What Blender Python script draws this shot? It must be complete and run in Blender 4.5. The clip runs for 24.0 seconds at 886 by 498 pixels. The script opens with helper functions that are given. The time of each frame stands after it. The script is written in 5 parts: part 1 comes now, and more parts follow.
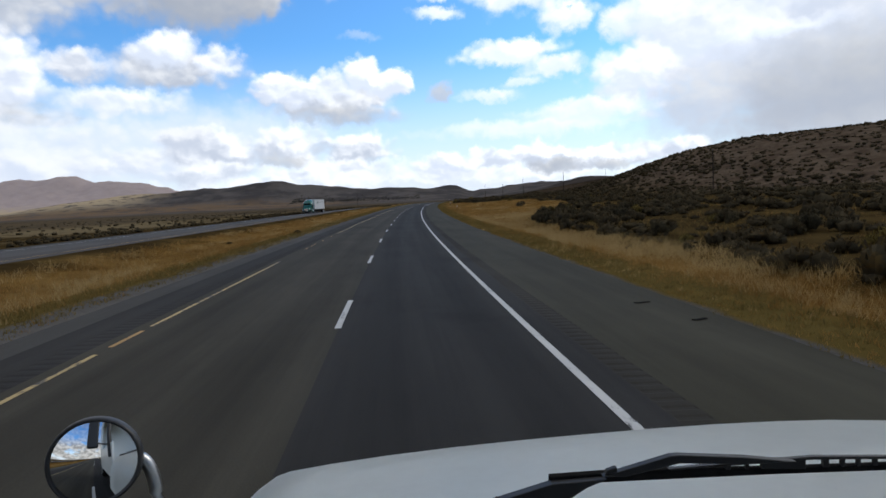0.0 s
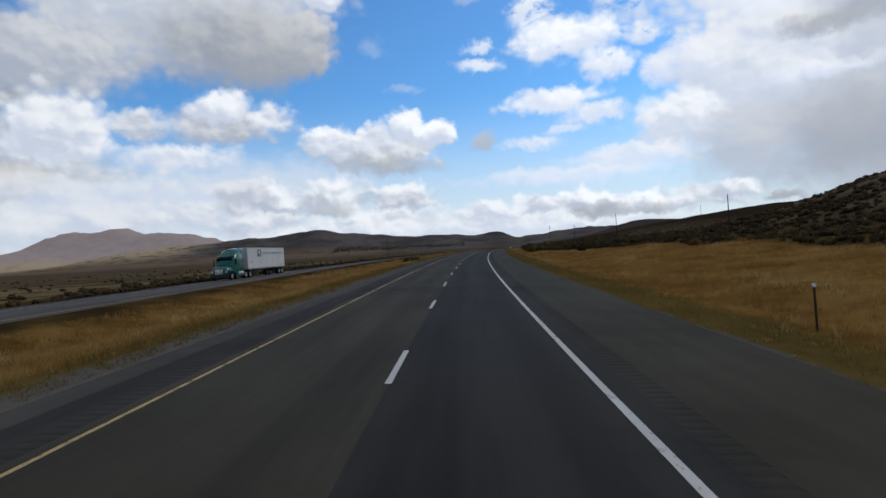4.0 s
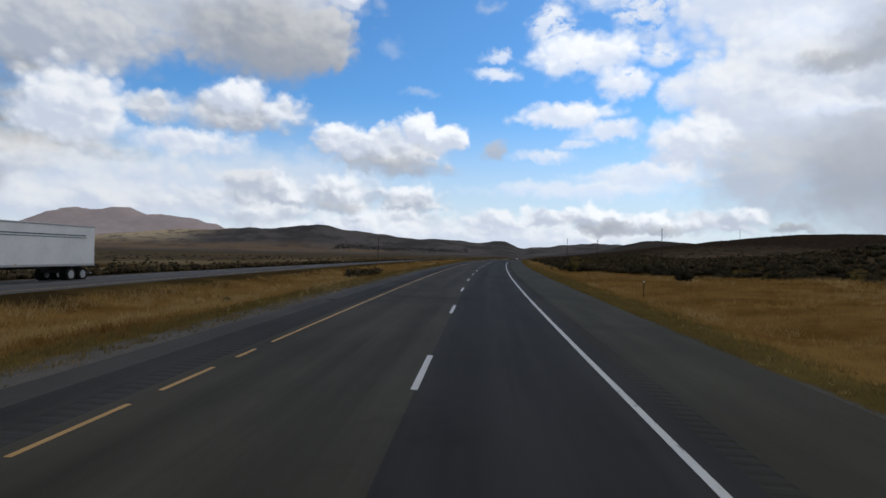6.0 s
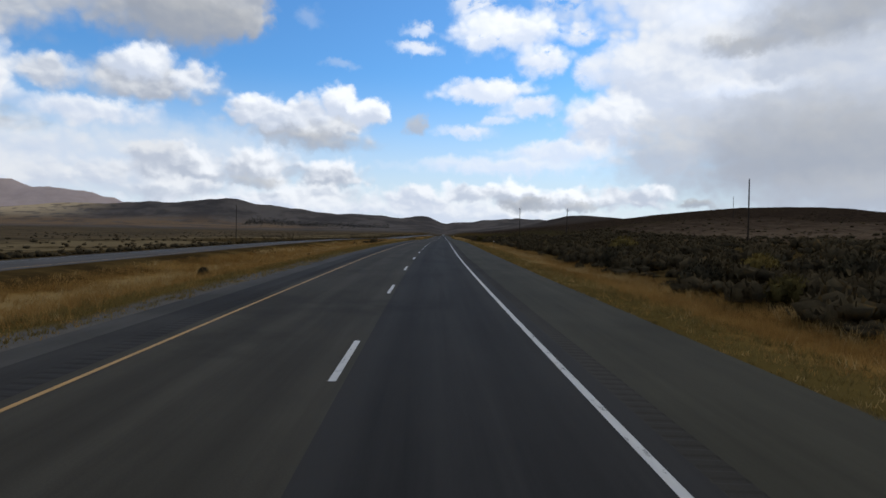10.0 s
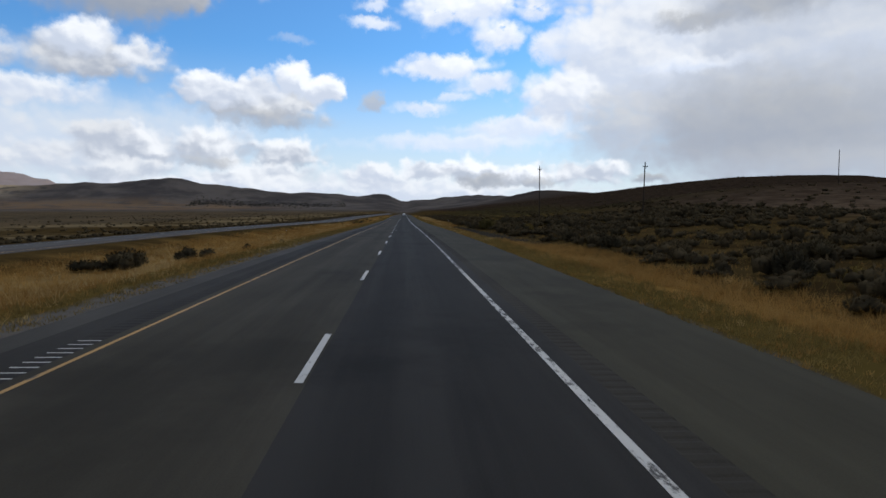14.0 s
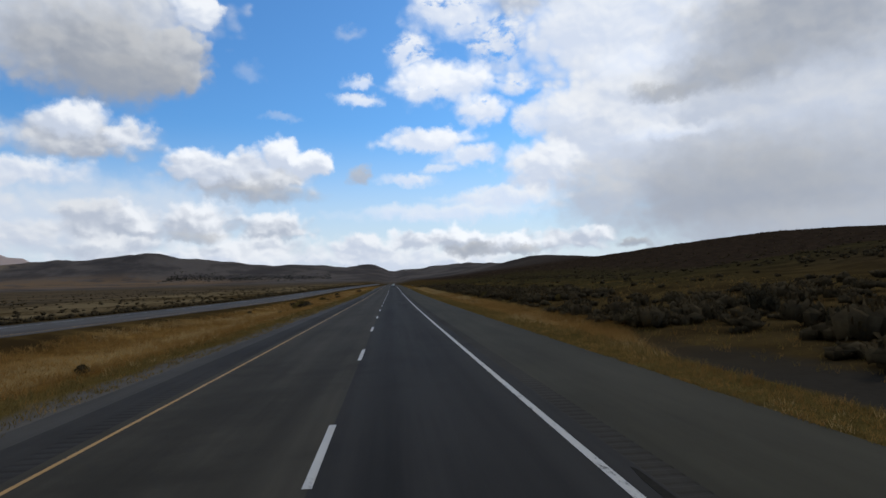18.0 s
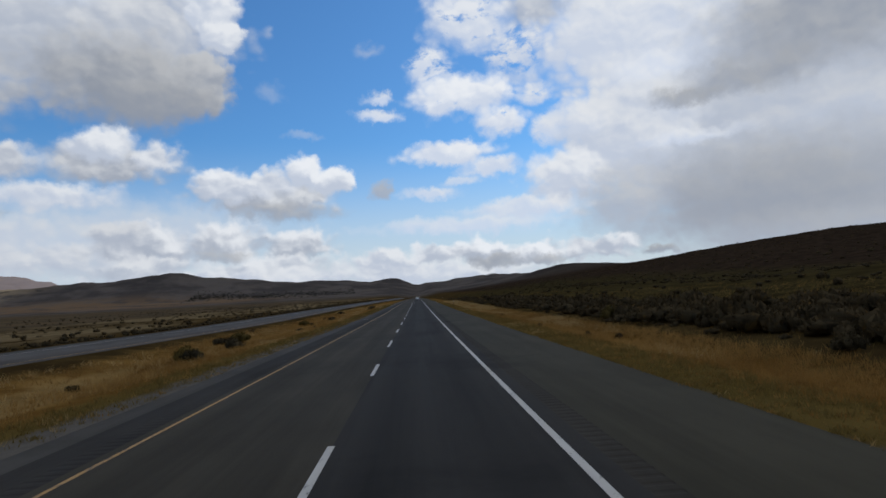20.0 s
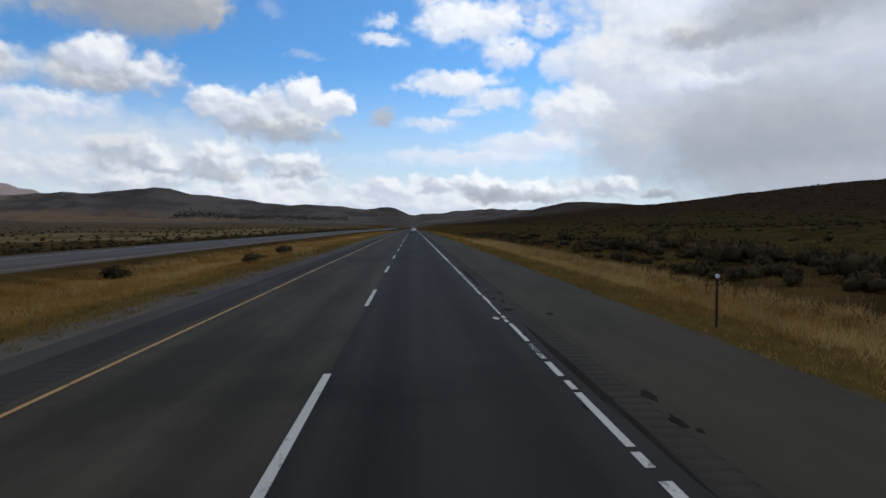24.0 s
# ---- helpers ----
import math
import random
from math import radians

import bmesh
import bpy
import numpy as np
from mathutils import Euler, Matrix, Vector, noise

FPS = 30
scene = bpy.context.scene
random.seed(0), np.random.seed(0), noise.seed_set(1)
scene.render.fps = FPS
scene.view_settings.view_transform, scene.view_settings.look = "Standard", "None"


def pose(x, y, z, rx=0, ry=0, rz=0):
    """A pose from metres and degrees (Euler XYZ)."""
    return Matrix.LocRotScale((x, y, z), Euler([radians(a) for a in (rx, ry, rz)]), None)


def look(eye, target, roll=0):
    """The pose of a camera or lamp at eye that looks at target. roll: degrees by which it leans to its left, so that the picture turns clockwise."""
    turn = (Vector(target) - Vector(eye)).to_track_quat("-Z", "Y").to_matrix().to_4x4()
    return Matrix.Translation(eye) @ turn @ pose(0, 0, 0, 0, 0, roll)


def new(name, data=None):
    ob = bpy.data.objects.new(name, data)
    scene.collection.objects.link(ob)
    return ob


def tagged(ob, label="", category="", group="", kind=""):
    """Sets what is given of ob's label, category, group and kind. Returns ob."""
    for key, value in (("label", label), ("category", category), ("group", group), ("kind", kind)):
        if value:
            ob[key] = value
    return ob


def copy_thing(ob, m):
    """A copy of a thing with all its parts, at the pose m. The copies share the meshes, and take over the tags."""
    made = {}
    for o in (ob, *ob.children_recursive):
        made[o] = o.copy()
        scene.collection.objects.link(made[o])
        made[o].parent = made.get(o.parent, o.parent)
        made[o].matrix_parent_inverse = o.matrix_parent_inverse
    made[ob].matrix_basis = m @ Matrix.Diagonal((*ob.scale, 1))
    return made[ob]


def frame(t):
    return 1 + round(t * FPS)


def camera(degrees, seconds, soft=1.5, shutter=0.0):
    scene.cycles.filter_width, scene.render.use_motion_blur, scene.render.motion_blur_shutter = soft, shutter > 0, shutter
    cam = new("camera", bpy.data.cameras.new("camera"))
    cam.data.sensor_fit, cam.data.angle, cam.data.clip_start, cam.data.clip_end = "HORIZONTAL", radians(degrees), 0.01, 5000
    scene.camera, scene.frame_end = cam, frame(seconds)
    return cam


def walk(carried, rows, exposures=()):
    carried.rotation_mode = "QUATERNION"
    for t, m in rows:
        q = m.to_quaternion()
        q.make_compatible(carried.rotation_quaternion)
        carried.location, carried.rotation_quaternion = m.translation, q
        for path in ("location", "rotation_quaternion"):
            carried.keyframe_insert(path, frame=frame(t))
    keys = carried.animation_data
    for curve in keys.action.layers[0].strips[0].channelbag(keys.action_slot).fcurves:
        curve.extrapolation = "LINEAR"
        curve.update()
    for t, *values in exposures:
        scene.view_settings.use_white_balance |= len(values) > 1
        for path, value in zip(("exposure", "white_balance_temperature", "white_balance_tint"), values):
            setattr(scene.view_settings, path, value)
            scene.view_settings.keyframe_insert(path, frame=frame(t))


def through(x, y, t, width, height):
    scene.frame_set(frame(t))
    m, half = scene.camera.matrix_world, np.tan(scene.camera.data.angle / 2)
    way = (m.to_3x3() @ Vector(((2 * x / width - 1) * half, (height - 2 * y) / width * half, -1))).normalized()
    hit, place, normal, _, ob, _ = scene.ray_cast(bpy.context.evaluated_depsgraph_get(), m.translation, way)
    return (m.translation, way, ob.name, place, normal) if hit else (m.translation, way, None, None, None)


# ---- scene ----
# ---- the lens, the road's line and the way along it ----
FOV = 72.43
EYE = 2.31            # the eye's height over the pavement
SPEED, SLOWING = 24.63, -0.0028
TURN_T = (0, 4, 8, 12, 16, 20, 24)
TURN = (0.0138, 0.0084, 0.0118, 0.0084, -0.0027, 0.002, -0.0007)      # radians a second
TILT_T = (0, 6, 12, 18, 24)
GRADE = (0, 0.0085, 0.0033, -0.0102, -0.0031)
BANK = (0.037, 0.0376, 0.0319, 0.0005, 0.0)

_t = np.linspace(0, 24, 241)
_v = SPEED + SLOWING * _t
_run = lambda a: np.concatenate([[0.0], np.cumsum((a[1:] + a[:-1]) / 2 * 0.1)])
_head = _run(np.interp(_t, TURN_T, TURN))
_grade = np.interp(_t, TILT_T, GRADE)
_x, _y, _z = _run(_v * np.sin(_head)), _run(_v * np.cos(_head)), _run(_v * _grade)
# straight on before the start and beyond the end
_far = np.array([30, 100, 300, 1000, 4000.0])
ROAD_Y = np.concatenate([[-400, -10], _y, _y[-1] + _far * math.cos(_head[-1])])
ROAD_X = np.concatenate([[0, 0], _x, _x[-1] + _far * math.sin(_head[-1])])
ROAD_Z = np.concatenate([[0, 0], _z, _z[-1] + np.array([0, -0.1, -0.8, -5.0, -12.0])])
ROAD_A = np.concatenate([[0, 0], _head, np.full(5, _head[-1])])
ROAD_B = np.concatenate([[BANK[0]] * 2, np.interp(_t, TILT_T, BANK), np.zeros(5)])


def road_x(y): return np.interp(y, ROAD_Y, ROAD_X)
def road_z(y): return np.interp(y, ROAD_Y, ROAD_Z)
def road_a(y): return np.interp(y, ROAD_Y, ROAD_A)
def road_b(y): return np.interp(y, ROAD_Y, ROAD_B)


def on_road(y, side, up=0.0):
    """The place beside the road's line at y, side metres to its right, up metres over the banked pavement."""
    a = road_a(y)
    return Vector((road_x(y) + side * math.cos(a), y - side * math.sin(a), road_z(y) - road_b(y) * side + up))


# seconds, metres right of the line, yaw, pitch, roll
WALK = (
    (0, -0.03, -4.57, -4.58, -3.16),
    (0.5, 0.03, -2.62, -3.75, -2.24),
    (1, 0.09, -2.28, -1.72, -5.95),
    (1.5, 0.10, -3.60, -2.33, -4.81),
    (2, 0.12, -0.52, 0.79, -3.85),
    (2.5, 0.12, -1.15, 2.24, -3.14),
    (4.5, 0.14, -0.56, -0.26, -4.01),
    (5, -0.05, -1.45, 1.03, -2.16),
    (5.5, -0.13, -0.37, -0.79, -4.46),
    (6, -0.20, -0.37, 0.63, 0.87),
    (6.5, -0.17, -1.21, -0.91, -2.64),
    (7, -0.13, -2.46, -1.03, -0.74),
    (7.5, -0.11, -4.66, 0.51, 0.00),
    (8, -0.09, -4.65, -0.20, 0.06),
    (8.5, -0.09, -6.11, -3.05, -2.43),
    (9, -0.09, -9.04, -0.01, 0.61),
    (9.5, -0.04, -9.19, -1.38, 1.71),
    (10, 0.01, -7.75, -1.61, 0.65),
    (10.5, 0.04, -6.96, -2.68, 1.48),
    (12.5, -0.14, -8.48, -1.40, -2.52),
    (13, -0.10, -8.26, -2.52, -0.55),
    (13.5, 0.01, -8.65, -3.49, -0.68),
    (14, 0.13, -11.56, -3.72, -0.37),
    (14.5, 0.14, -9.76, -2.47, -2.80),
    (15, 0.16, -9.94, -1.48, -1.41),
    (15.5, 0.14, -10.23, -2.67, -2.04),
    (16, 0.12, -9.71, -2.06, 0.05),
    (16.5, 0.11, -12.15, -3.26, -0.86),
    (17, 0.10, -14.20, -2.51, -3.26),
    (17.5, -0.04, -12.46, 1.39, -2.57),
    (18, -0.18, -12.77, 2.78, -1.95),
    (18.5, -0.11, -11.81, -0.17, -1.02),
    (20.5, 0.19, -10.93, 4.80, -4.33),
    (21, -0.05, -12.39, 4.47, -4.40),
    (21.5, -0.10, -13.84, 2.43, -2.21),
    (22, -0.15, -13.01, 1.31, 0.09),
    (22.5, -0.06, -12.11, 1.65, 0.57),
    (23, 0.04, -12.46, 0.24, -1.65),
    (23.5, 0.07, -12.28, -0.58, -1.79),
    (24, 0.11, -10.78, -2.31, -0.05),
)
cam = camera(FOV, 24.0, soft=1.6)
rows = []
for t, side, yaw, pitch, roll in WALK:
    x, y, z, a = (float(np.interp(t, _t, c)) for c in (_x, _y, _z, _head))
    eye = Vector((x + side * math.cos(a), y - side * math.sin(a), z + EYE))
    yw, pt = radians(yaw), radians(pitch)
    way = Vector((-math.sin(yw) * math.cos(pt), math.cos(yw) * math.cos(pt), math.sin(pt)))
    rows.append((t, look(eye, eye + way, roll)))
walk(cam, rows, ((0, 0.30), (1.0, 0.16), (2.0, 0.02), (5.0, -0.05), (10.0, 0.0), (14.0, 0.02), (16.0, 0.05), (17.2, 0.1), (18.2, -0.12), (20.5, -0.27), (22.4, -0.25), (23.2, -0.2), (24.0, -0.08)))

# ---- sky, sun and exposure ----
SUN_AZ, SUN_EL = 62.0, 40.0       # degrees right of the start's heading, over the horizon


class Graph:
    """A node tree and a few short ways to add to it."""
    def __init__(self, tree):
        self.t = tree
        self.t.nodes.clear()

    def node(self, kind, **attrs):
        n = self.t.nodes.new(kind)
        for k, v in attrs.items():
            if k == "operation": n.operation = v
            elif k == "data_type": n.data_type = v
            elif k == "blend_type": n.blend_type = v
            elif k == "interpolation_type": n.interpolation_type = v
            elif k == "feature": n.feature = v
        return n

    def put(self, socket, value):
        if isinstance(value, bpy.types.NodeSocket): self.t.links.new(value, socket)
        else: socket.default_value = value

    def m(self, op, a, b=0.0, c=0.0):
        n = self.node("ShaderNodeMath", operation=op)
        for i, v in enumerate((a, b, c)): self.put(n.inputs[i], v)
        return n.outputs[0]

    def v(self, op, a, b=(0, 0, 0)):
        n = self.node("ShaderNodeVectorMath", operation=op)
        self.put(n.inputs[0], a), self.put(n.inputs[1], b)
        return n.outputs["Value" if op in ("LENGTH", "DOT_PRODUCT") else "Vector"]

    def ramp(self, x, a, b, lo=0.0, hi=1.0, smooth=True):
        n = self.node("ShaderNodeMapRange", interpolation_type="SMOOTHSTEP" if smooth else "LINEAR")
        for i, v in enumerate((x, a, b, lo, hi)): self.put(n.inputs[i], v)
        return n.outputs[0]

    def mix(self, f, a, b, how="MIX"):
        n = self.node("ShaderNodeMix", data_type="RGBA", blend_type=how)
        self.put(n.inputs[0], f)
        for i, c in ((6, a), (7, b)): self.put(n.inputs[i], (*c, 1) if isinstance(c, tuple) else c)
        return n.outputs[2]

    def noise(self, p, scale, detail=4.0, rough=0.55, warp=0.0, colour=False):
        n = self.node("ShaderNodeTexNoise")
        self.put(n.inputs["Vector"], p)
        for k, v in (("Scale", scale), ("Detail", detail), ("Roughness", rough), ("Distortion", warp)): self.put(n.inputs[k], v)
        return n.outputs["Color" if colour else "Fac"]


SKY_GAIN, SKY_STRENGTH = 0.12, 1.0
world = bpy.data.worlds.new("sky")
scene.world = world
world.use_nodes = True
g = Graph(world.node_tree)
sky = g.node("ShaderNodeTexSky")
sky.sky_type, sky.sun_disc = "NISHITA", False
sky.sun_elevation, sky.sun_rotation = radians(SUN_EL), radians(SUN_AZ)
sky.air_density, sky.dust_density, sky.ozone_density = 1.0, 0.6, 2.2
way = g.node("ShaderNodeTexCoord").outputs["Generated"]
sep = g.node("ShaderNodeSeparateXYZ")
g.put(sep.inputs[0], way)
az = g.m("MULTIPLY", g.m("ARCTAN2", sep.outputs[0], sep.outputs[1]), 57.2958)
el = g.m("MULTIPLY", g.m("ARCSINE", sep.outputs[2]), 57.2958)
flat = g.node("ShaderNodeCombineXYZ")
g.put(flat.inputs[0], az), g.put(flat.inputs[1], el)
p0 = flat.outputs[0]
# billows: the cloud edges are pushed about at two scales, and swell in lobes
big = g.v("SUBTRACT", g.noise(p0, 0.16, 2.0, 0.5, colour=True), (0.5, 0.5, 0.5))
small = g.v("SUBTRACT", g.noise(p0, 0.60, 6.0, 0.60, colour=True), (0.5, 0.5, 0.5))
pm = g.v("ADD", g.v("ADD", p0, g.v("MULTIPLY", big, (2.0, 1.4, 0))), g.v("MULTIPLY", small, (0.9, 0.8, 0)))
pw = g.v("ADD", g.v("ADD", p0, g.v("MULTIPLY", big, (2.0, 1.4, 0))), g.v("MULTIPLY", small, (2.6, 2.2, 0)))
soft = g.noise(g.v("MULTIPLY", pm, (1.0, 1.4, 1.0)), 0.30, 4.0, 0.45)
lit = g.noise(g.v("ADD", g.v("MULTIPLY", pm, (1.0, 1.4, 1.0)), (0.5, 0.8, 0.0)), 0.30, 4.0, 0.45)
torn = g.noise(g.v("MULTIPLY", pm, (0.8, 1.3, 1.0)), 0.50, 6.0, 0.60)
relief = g.m("MULTIPLY", g.m("SUBTRACT", soft, lit), 2.4)
soft2 = g.noise(g.v("MULTIPLY", p0, (0.6, 1.5, 1.0)), 0.14, 5.0, 0.5)


def lobes(p, scale):
    n = g.node("ShaderNodeTexVoronoi", feature="SMOOTH_F1")
    g.put(n.inputs["Vector"], p), g.put(n.inputs["Scale"], scale), g.put(n.inputs["Smoothness"], 0.35)
    return n.outputs["Distance"]


pl = g.v("MULTIPLY", pm, (1.0, 1.25, 0.0))
lobe = g.m("ADD", g.m("MULTIPLY", lobes(pl, 0.42), 0.62), g.m("MULTIPLY", lobes(pl, 1.05), 0.38))
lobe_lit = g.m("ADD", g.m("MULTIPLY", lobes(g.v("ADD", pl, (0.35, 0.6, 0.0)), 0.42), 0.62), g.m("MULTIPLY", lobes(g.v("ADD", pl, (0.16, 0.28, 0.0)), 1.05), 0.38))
swell = g.m("SUBTRACT", lobe, 0.58)
dome = g.m("MULTIPLY", g.m("SUBTRACT", lobe_lit, lobe), 1.7)
WHITE, HAZE = (0.91, 0.945, 1.0), (0.74, 0.80, 0.88)
col = g.mix(1.0, g.mix(1.0, sky.outputs[0], (SKY_GAIN, SKY_GAIN, SKY_GAIN), "MULTIPLY"), (0.50, 0.92, 1.27), "MULTIPLY")
# the low haze over the horizon
col = g.mix(g.ramp(el, 15.0, -1.0, 0.0, 0.92), col, HAZE)


def cloud(col, az, el, w, h, light=1.0, base=0.45, cover=1.0, edge=0.45, puff=1.0, tear=0.0):
    """A heap of cloud over the picture so far: centre and half size in degrees, its lit top, its shaded base."""
    step = g.node("ShaderNodeVectorMath", operation="MULTIPLY_ADD")      # one cloud is worked out after the other
    g.put(step.inputs[0], col), g.put(step.inputs[1], (1e-7, 1e-7, 0)), g.put(step.inputs[2], pw)
    d = g.v("MULTIPLY", g.v("SUBTRACT", step.outputs[0], (az, el, 0)), (1 / w, 1 / h, 0))
    a = g.ramp(g.m("MULTIPLY_ADD", swell, 0.9 * puff, g.v("LENGTH", d)), 1.0 + edge * 0.35, 1.0 - edge, 0.0, cover)
    if tear: a = g.m("MULTIPLY", a, g.ramp(torn, tear - 0.07, tear + 0.09))
    s = g.node("ShaderNodeSeparateXYZ")
    g.put(s.inputs[0], d)
    shade = g.m("ADD", g.m("MULTIPLY_ADD", s.outputs[1], 0.62, g.m("MULTIPLY", s.outputs[0], 0.10)), g.m("ADD", g.m("MULTIPLY_ADD", soft, 1.3 * puff, -0.40 * puff - 0.1), g.m("MULTIPLY", g.m("ADD", relief, dome), 0.75 * puff)))
    tone = g.mix(g.ramp(shade, -0.40, 0.70), tuple(base * c for c in (0.86, 0.96, 1.15)), tuple(light * c for c in WHITE))
    return g.mix(a, col, tone)


# a broken deck everywhere outside the view ahead
deck = g.ramp(g.m("ADD", soft2, g.ramp(g.m("ABSOLUTE", g.m("SUBTRACT", az, 8.0)), 28.0, 50.0, -0.25, 0.12)), 0.44, 0.62, 0.0, 0.96)
high = g.ramp(el, 27.0, 42.0, 0.0, 1.0)
deck = g.m("MULTIPLY", deck, g.ramp(g.m("MULTIPLY", g.ramp(g.m("ABSOLUTE", az), 105.0, 150.0), g.ramp(el, 10.0, 22.0)), 0.0, 1.0, 1.0, 0.25, smooth=False))
deck = g.m("MAXIMUM", deck, g.m("MULTIPLY", high, g.ramp(soft2, 0.36, 0.60)))
# mostly unseen clouds, added dark and warm to dim and warm the ground
col = g.mix(deck, col, g.mix(g.ramp(soft, 0.35, 0.68), (0.27, 0.26, 0.245), (0.58, 0.57, 0.55)))
# the bank of cloud on the right: white at its ragged edge, a dark shelf above, a grey veil of rain below
col = cloud(col, 44.0, 15.0, 21.0, 15.0, 0.82, 0.64, 1.0, 0.30, 0.4)
col = cloud(col, 30.0, 22.5, 10.0, 6.5, 1.0, 0.80, 1.0, 0.40, 0.6)
col = cloud(col, 28.5, 14.0, 7.0, 5.5, 0.96, 0.74, 1.0, 0.40, 0.6)
col = cloud(col, 22.6, 10.0, 4.4, 2.6, 1.02, 0.76, 1.0, 0.45, 0.8)
col = cloud(col, 23.6, 15.3, 2.6, 1.9, 0.98, 0.80, 0.9, 0.60, 0.8)
col = cloud(col, 21.0, 25.0, 3.6, 1.8, 0.80, 0.58, 0.9, 0.60, 0.6)
col = cloud(col, 45.0, 20.0, 10.5, 4.6, 0.56, 0.41, 0.90, 0.75, 0.45)
col = cloud(col, 39.0, 16.6, 6.5, 1.8, 0.52, 0.42, 0.85, 0.80, 0.45)
col = cloud(col, 33.8, 15.6, 3.6, 0.8, 0.50, 0.42, 0.80, 0.80, 0.4)
col = cloud(col, 45.0, 12.6, 8.0, 1.3, 0.82, 0.70, 0.75, 0.80, 0.4)
col = cloud(col, 34.0, 12.4, 5.0, 0.8, 1.02, 0.90, 0.80, 0.80, 0.5)
col = cloud(col, 30.5, 18.6, 3.4, 1.5, 1.04, 0.90, 0.70, 0.80, 0.6)
col = cloud(col, 40.0, 6.6, 16.0, 5.6, 0.53, 0.43, 0.92, 0.80, 0.25)
col = cloud(col, 27.5, 7.0, 4.5, 3.6, 0.72, 0.58, 0.85, 0.80, 0.4)
col = cloud(col, 45.0, 3.2, 12.0, 2.4, 0.60, 0.52, 0.75, 0.90, 0.25)
# the dark heap on the upper left with white lumps on its sunny side
col = cloud(col, -22.0, 23.4, 15.0, 6.4, 0.88, 0.60, 1.0, 0.30, 0.5)
col = cloud(col, -32.0, 17.4, 9.0, 3.6, 0.72, 0.48, 0.97, 0.45, 0.6)
col = cloud(col, -9.8, 25.6, 2.9, 2.2, 1.04, 0.74, 1.0, 0.35, 0.9)
col = cloud(col, -8.8, 23.4, 2.0, 1.5, 1.02, 0.72, 1.0, 0.35, 0.9)
col = cloud(col, -10.6, 19.4, 3.0, 2.8, 0.70, 0.44, 1.0, 0.35, 0.7)
col = cloud(col, -17.0, 19.0, 8.0, 3.9, 0.60, 0.38, 1.0, 0.60, 0.5)
col = cloud(col, -14.0, 17.6, 5.5, 1.9, 0.52, 0.39, 0.9, 0.60, 0.4)
col = cloud(col, -22.0, 25.4, 3.5, 1.2, 0.98, 0.82, 0.6, 0.80, 0.6)
# the heaps under it
col = cloud(col, -18.0, 12.5, 5.6, 2.1, 0.82, 0.50, 1.0, 0.50, 0.8)
col = cloud(col, -18.6, 14.0, 3.0, 1.5, 1.02, 0.70, 1.0, 0.50, 0.9)
col = cloud(col, -14.6, 12.9, 2.0, 1.3, 1.02, 0.66, 1.0, 0.50, 0.9)
col = cloud(col, -25.4, 12.0, 2.9, 1.4, 0.90, 0.58, 1.0, 0.55, 0.9)
col = cloud(col, -31.5, 11.6, 4.2, 3.6, 0.96, 0.68, 1.0, 0.45, 0.9)
col = cloud(col, -22.5, 9.6, 5.6, 1.1, 0.98, 0.74, 0.95, 0.55, 0.8)
col = cloud(col, -31.0, 6.2, 9.0, 3.0, 0.88, 0.70, 0.85, 0.60, 0.7)
col = cloud(col, -17.0, 6.0, 15.0, 3.4, 0.86, 0.74, 0.75, 0.80, 0.5)
# the heap in the middle, with its three tops and a flat dark foot
col = cloud(col, -5.0, 9.6, 6.6, 1.9, 0.92, 0.52, 1.0, 0.45, 0.8)
col = cloud(col, -9.2, 10.5, 2.7, 1.6, 1.06, 0.68, 1.0, 0.45, 0.9)
col = cloud(col, -5.2, 10.8, 2.4, 1.3, 1.03, 0.70, 1.0, 0.50, 0.9)
col = cloud(col, -2.2, 11.7, 2.2, 1.6, 1.08, 0.74, 1.0, 0.40, 0.9)
col = cloud(col, 0.7, 10.8, 1.7, 1.3, 1.08, 0.72, 1.0, 0.40, 0.9)
col = cloud(col, -4.0, 8.1, 5.2, 1.0, 0.62, 0.46, 0.85, 0.80, 0.6)
# torn white patches ahead
col = cloud(col, 14.4, 24.8, 4.2, 2.8, 1.02, 0.82, 0.97, 0.60, 0.8, tear=0.36)
col = cloud(col, 18.6, 21.6, 3.4, 2.6, 0.98, 0.80, 0.95, 0.70, 0.8, tear=0.46)
col = cloud(col, 10.6, 20.8, 2.4, 1.5, 1.02, 0.84, 0.95, 0.60, 0.8, tear=0.42)
col = cloud(col, 13.4, 18.2, 5.6, 1.9, 1.08, 0.84, 1.0, 0.50, 0.8, tear=0.30)
col = cloud(col, 16.8, 15.6, 2.9, 1.6, 1.06, 0.84, 1.0, 0.50, 0.8, tear=0.32)
col = cloud(col, 20.6, 17.8, 1.6, 1.2, 0.98, 0.84, 0.9, 0.70, 0.8, tear=0.40)
col = cloud(col, 21.0, 14.6, 1.4, 1.6, 0.98, 0.84, 0.9, 0.70, 0.8, tear=0.40)
col = cloud(col, 5.4, 16.8, 2.4, 0.6, 1.0, 0.88, 0.9, 0.70, 0.6)
col = cloud(col, 5.4, 18.3, 1.7, 0.5, 0.98, 0.88, 0.85, 0.80, 0.6)
col = cloud(col, 11.6, 13.1, 5.0, 1.2, 1.06, 0.84, 1.0, 0.45, 0.7)
col = cloud(col, 15.8, 11.5, 3.2, 1.0, 1.02, 0.84, 0.95, 0.60, 0.8, tear=0.34)
col = cloud(col, 4.3, 22.3, 1.5, 0.7, 0.80, 0.72, 0.35, 0.90, 0.6)
col = cloud(col, -4.8, 19.0, 1.2, 0.9, 0.80, 0.72, 0.25, 0.90, 0.6)
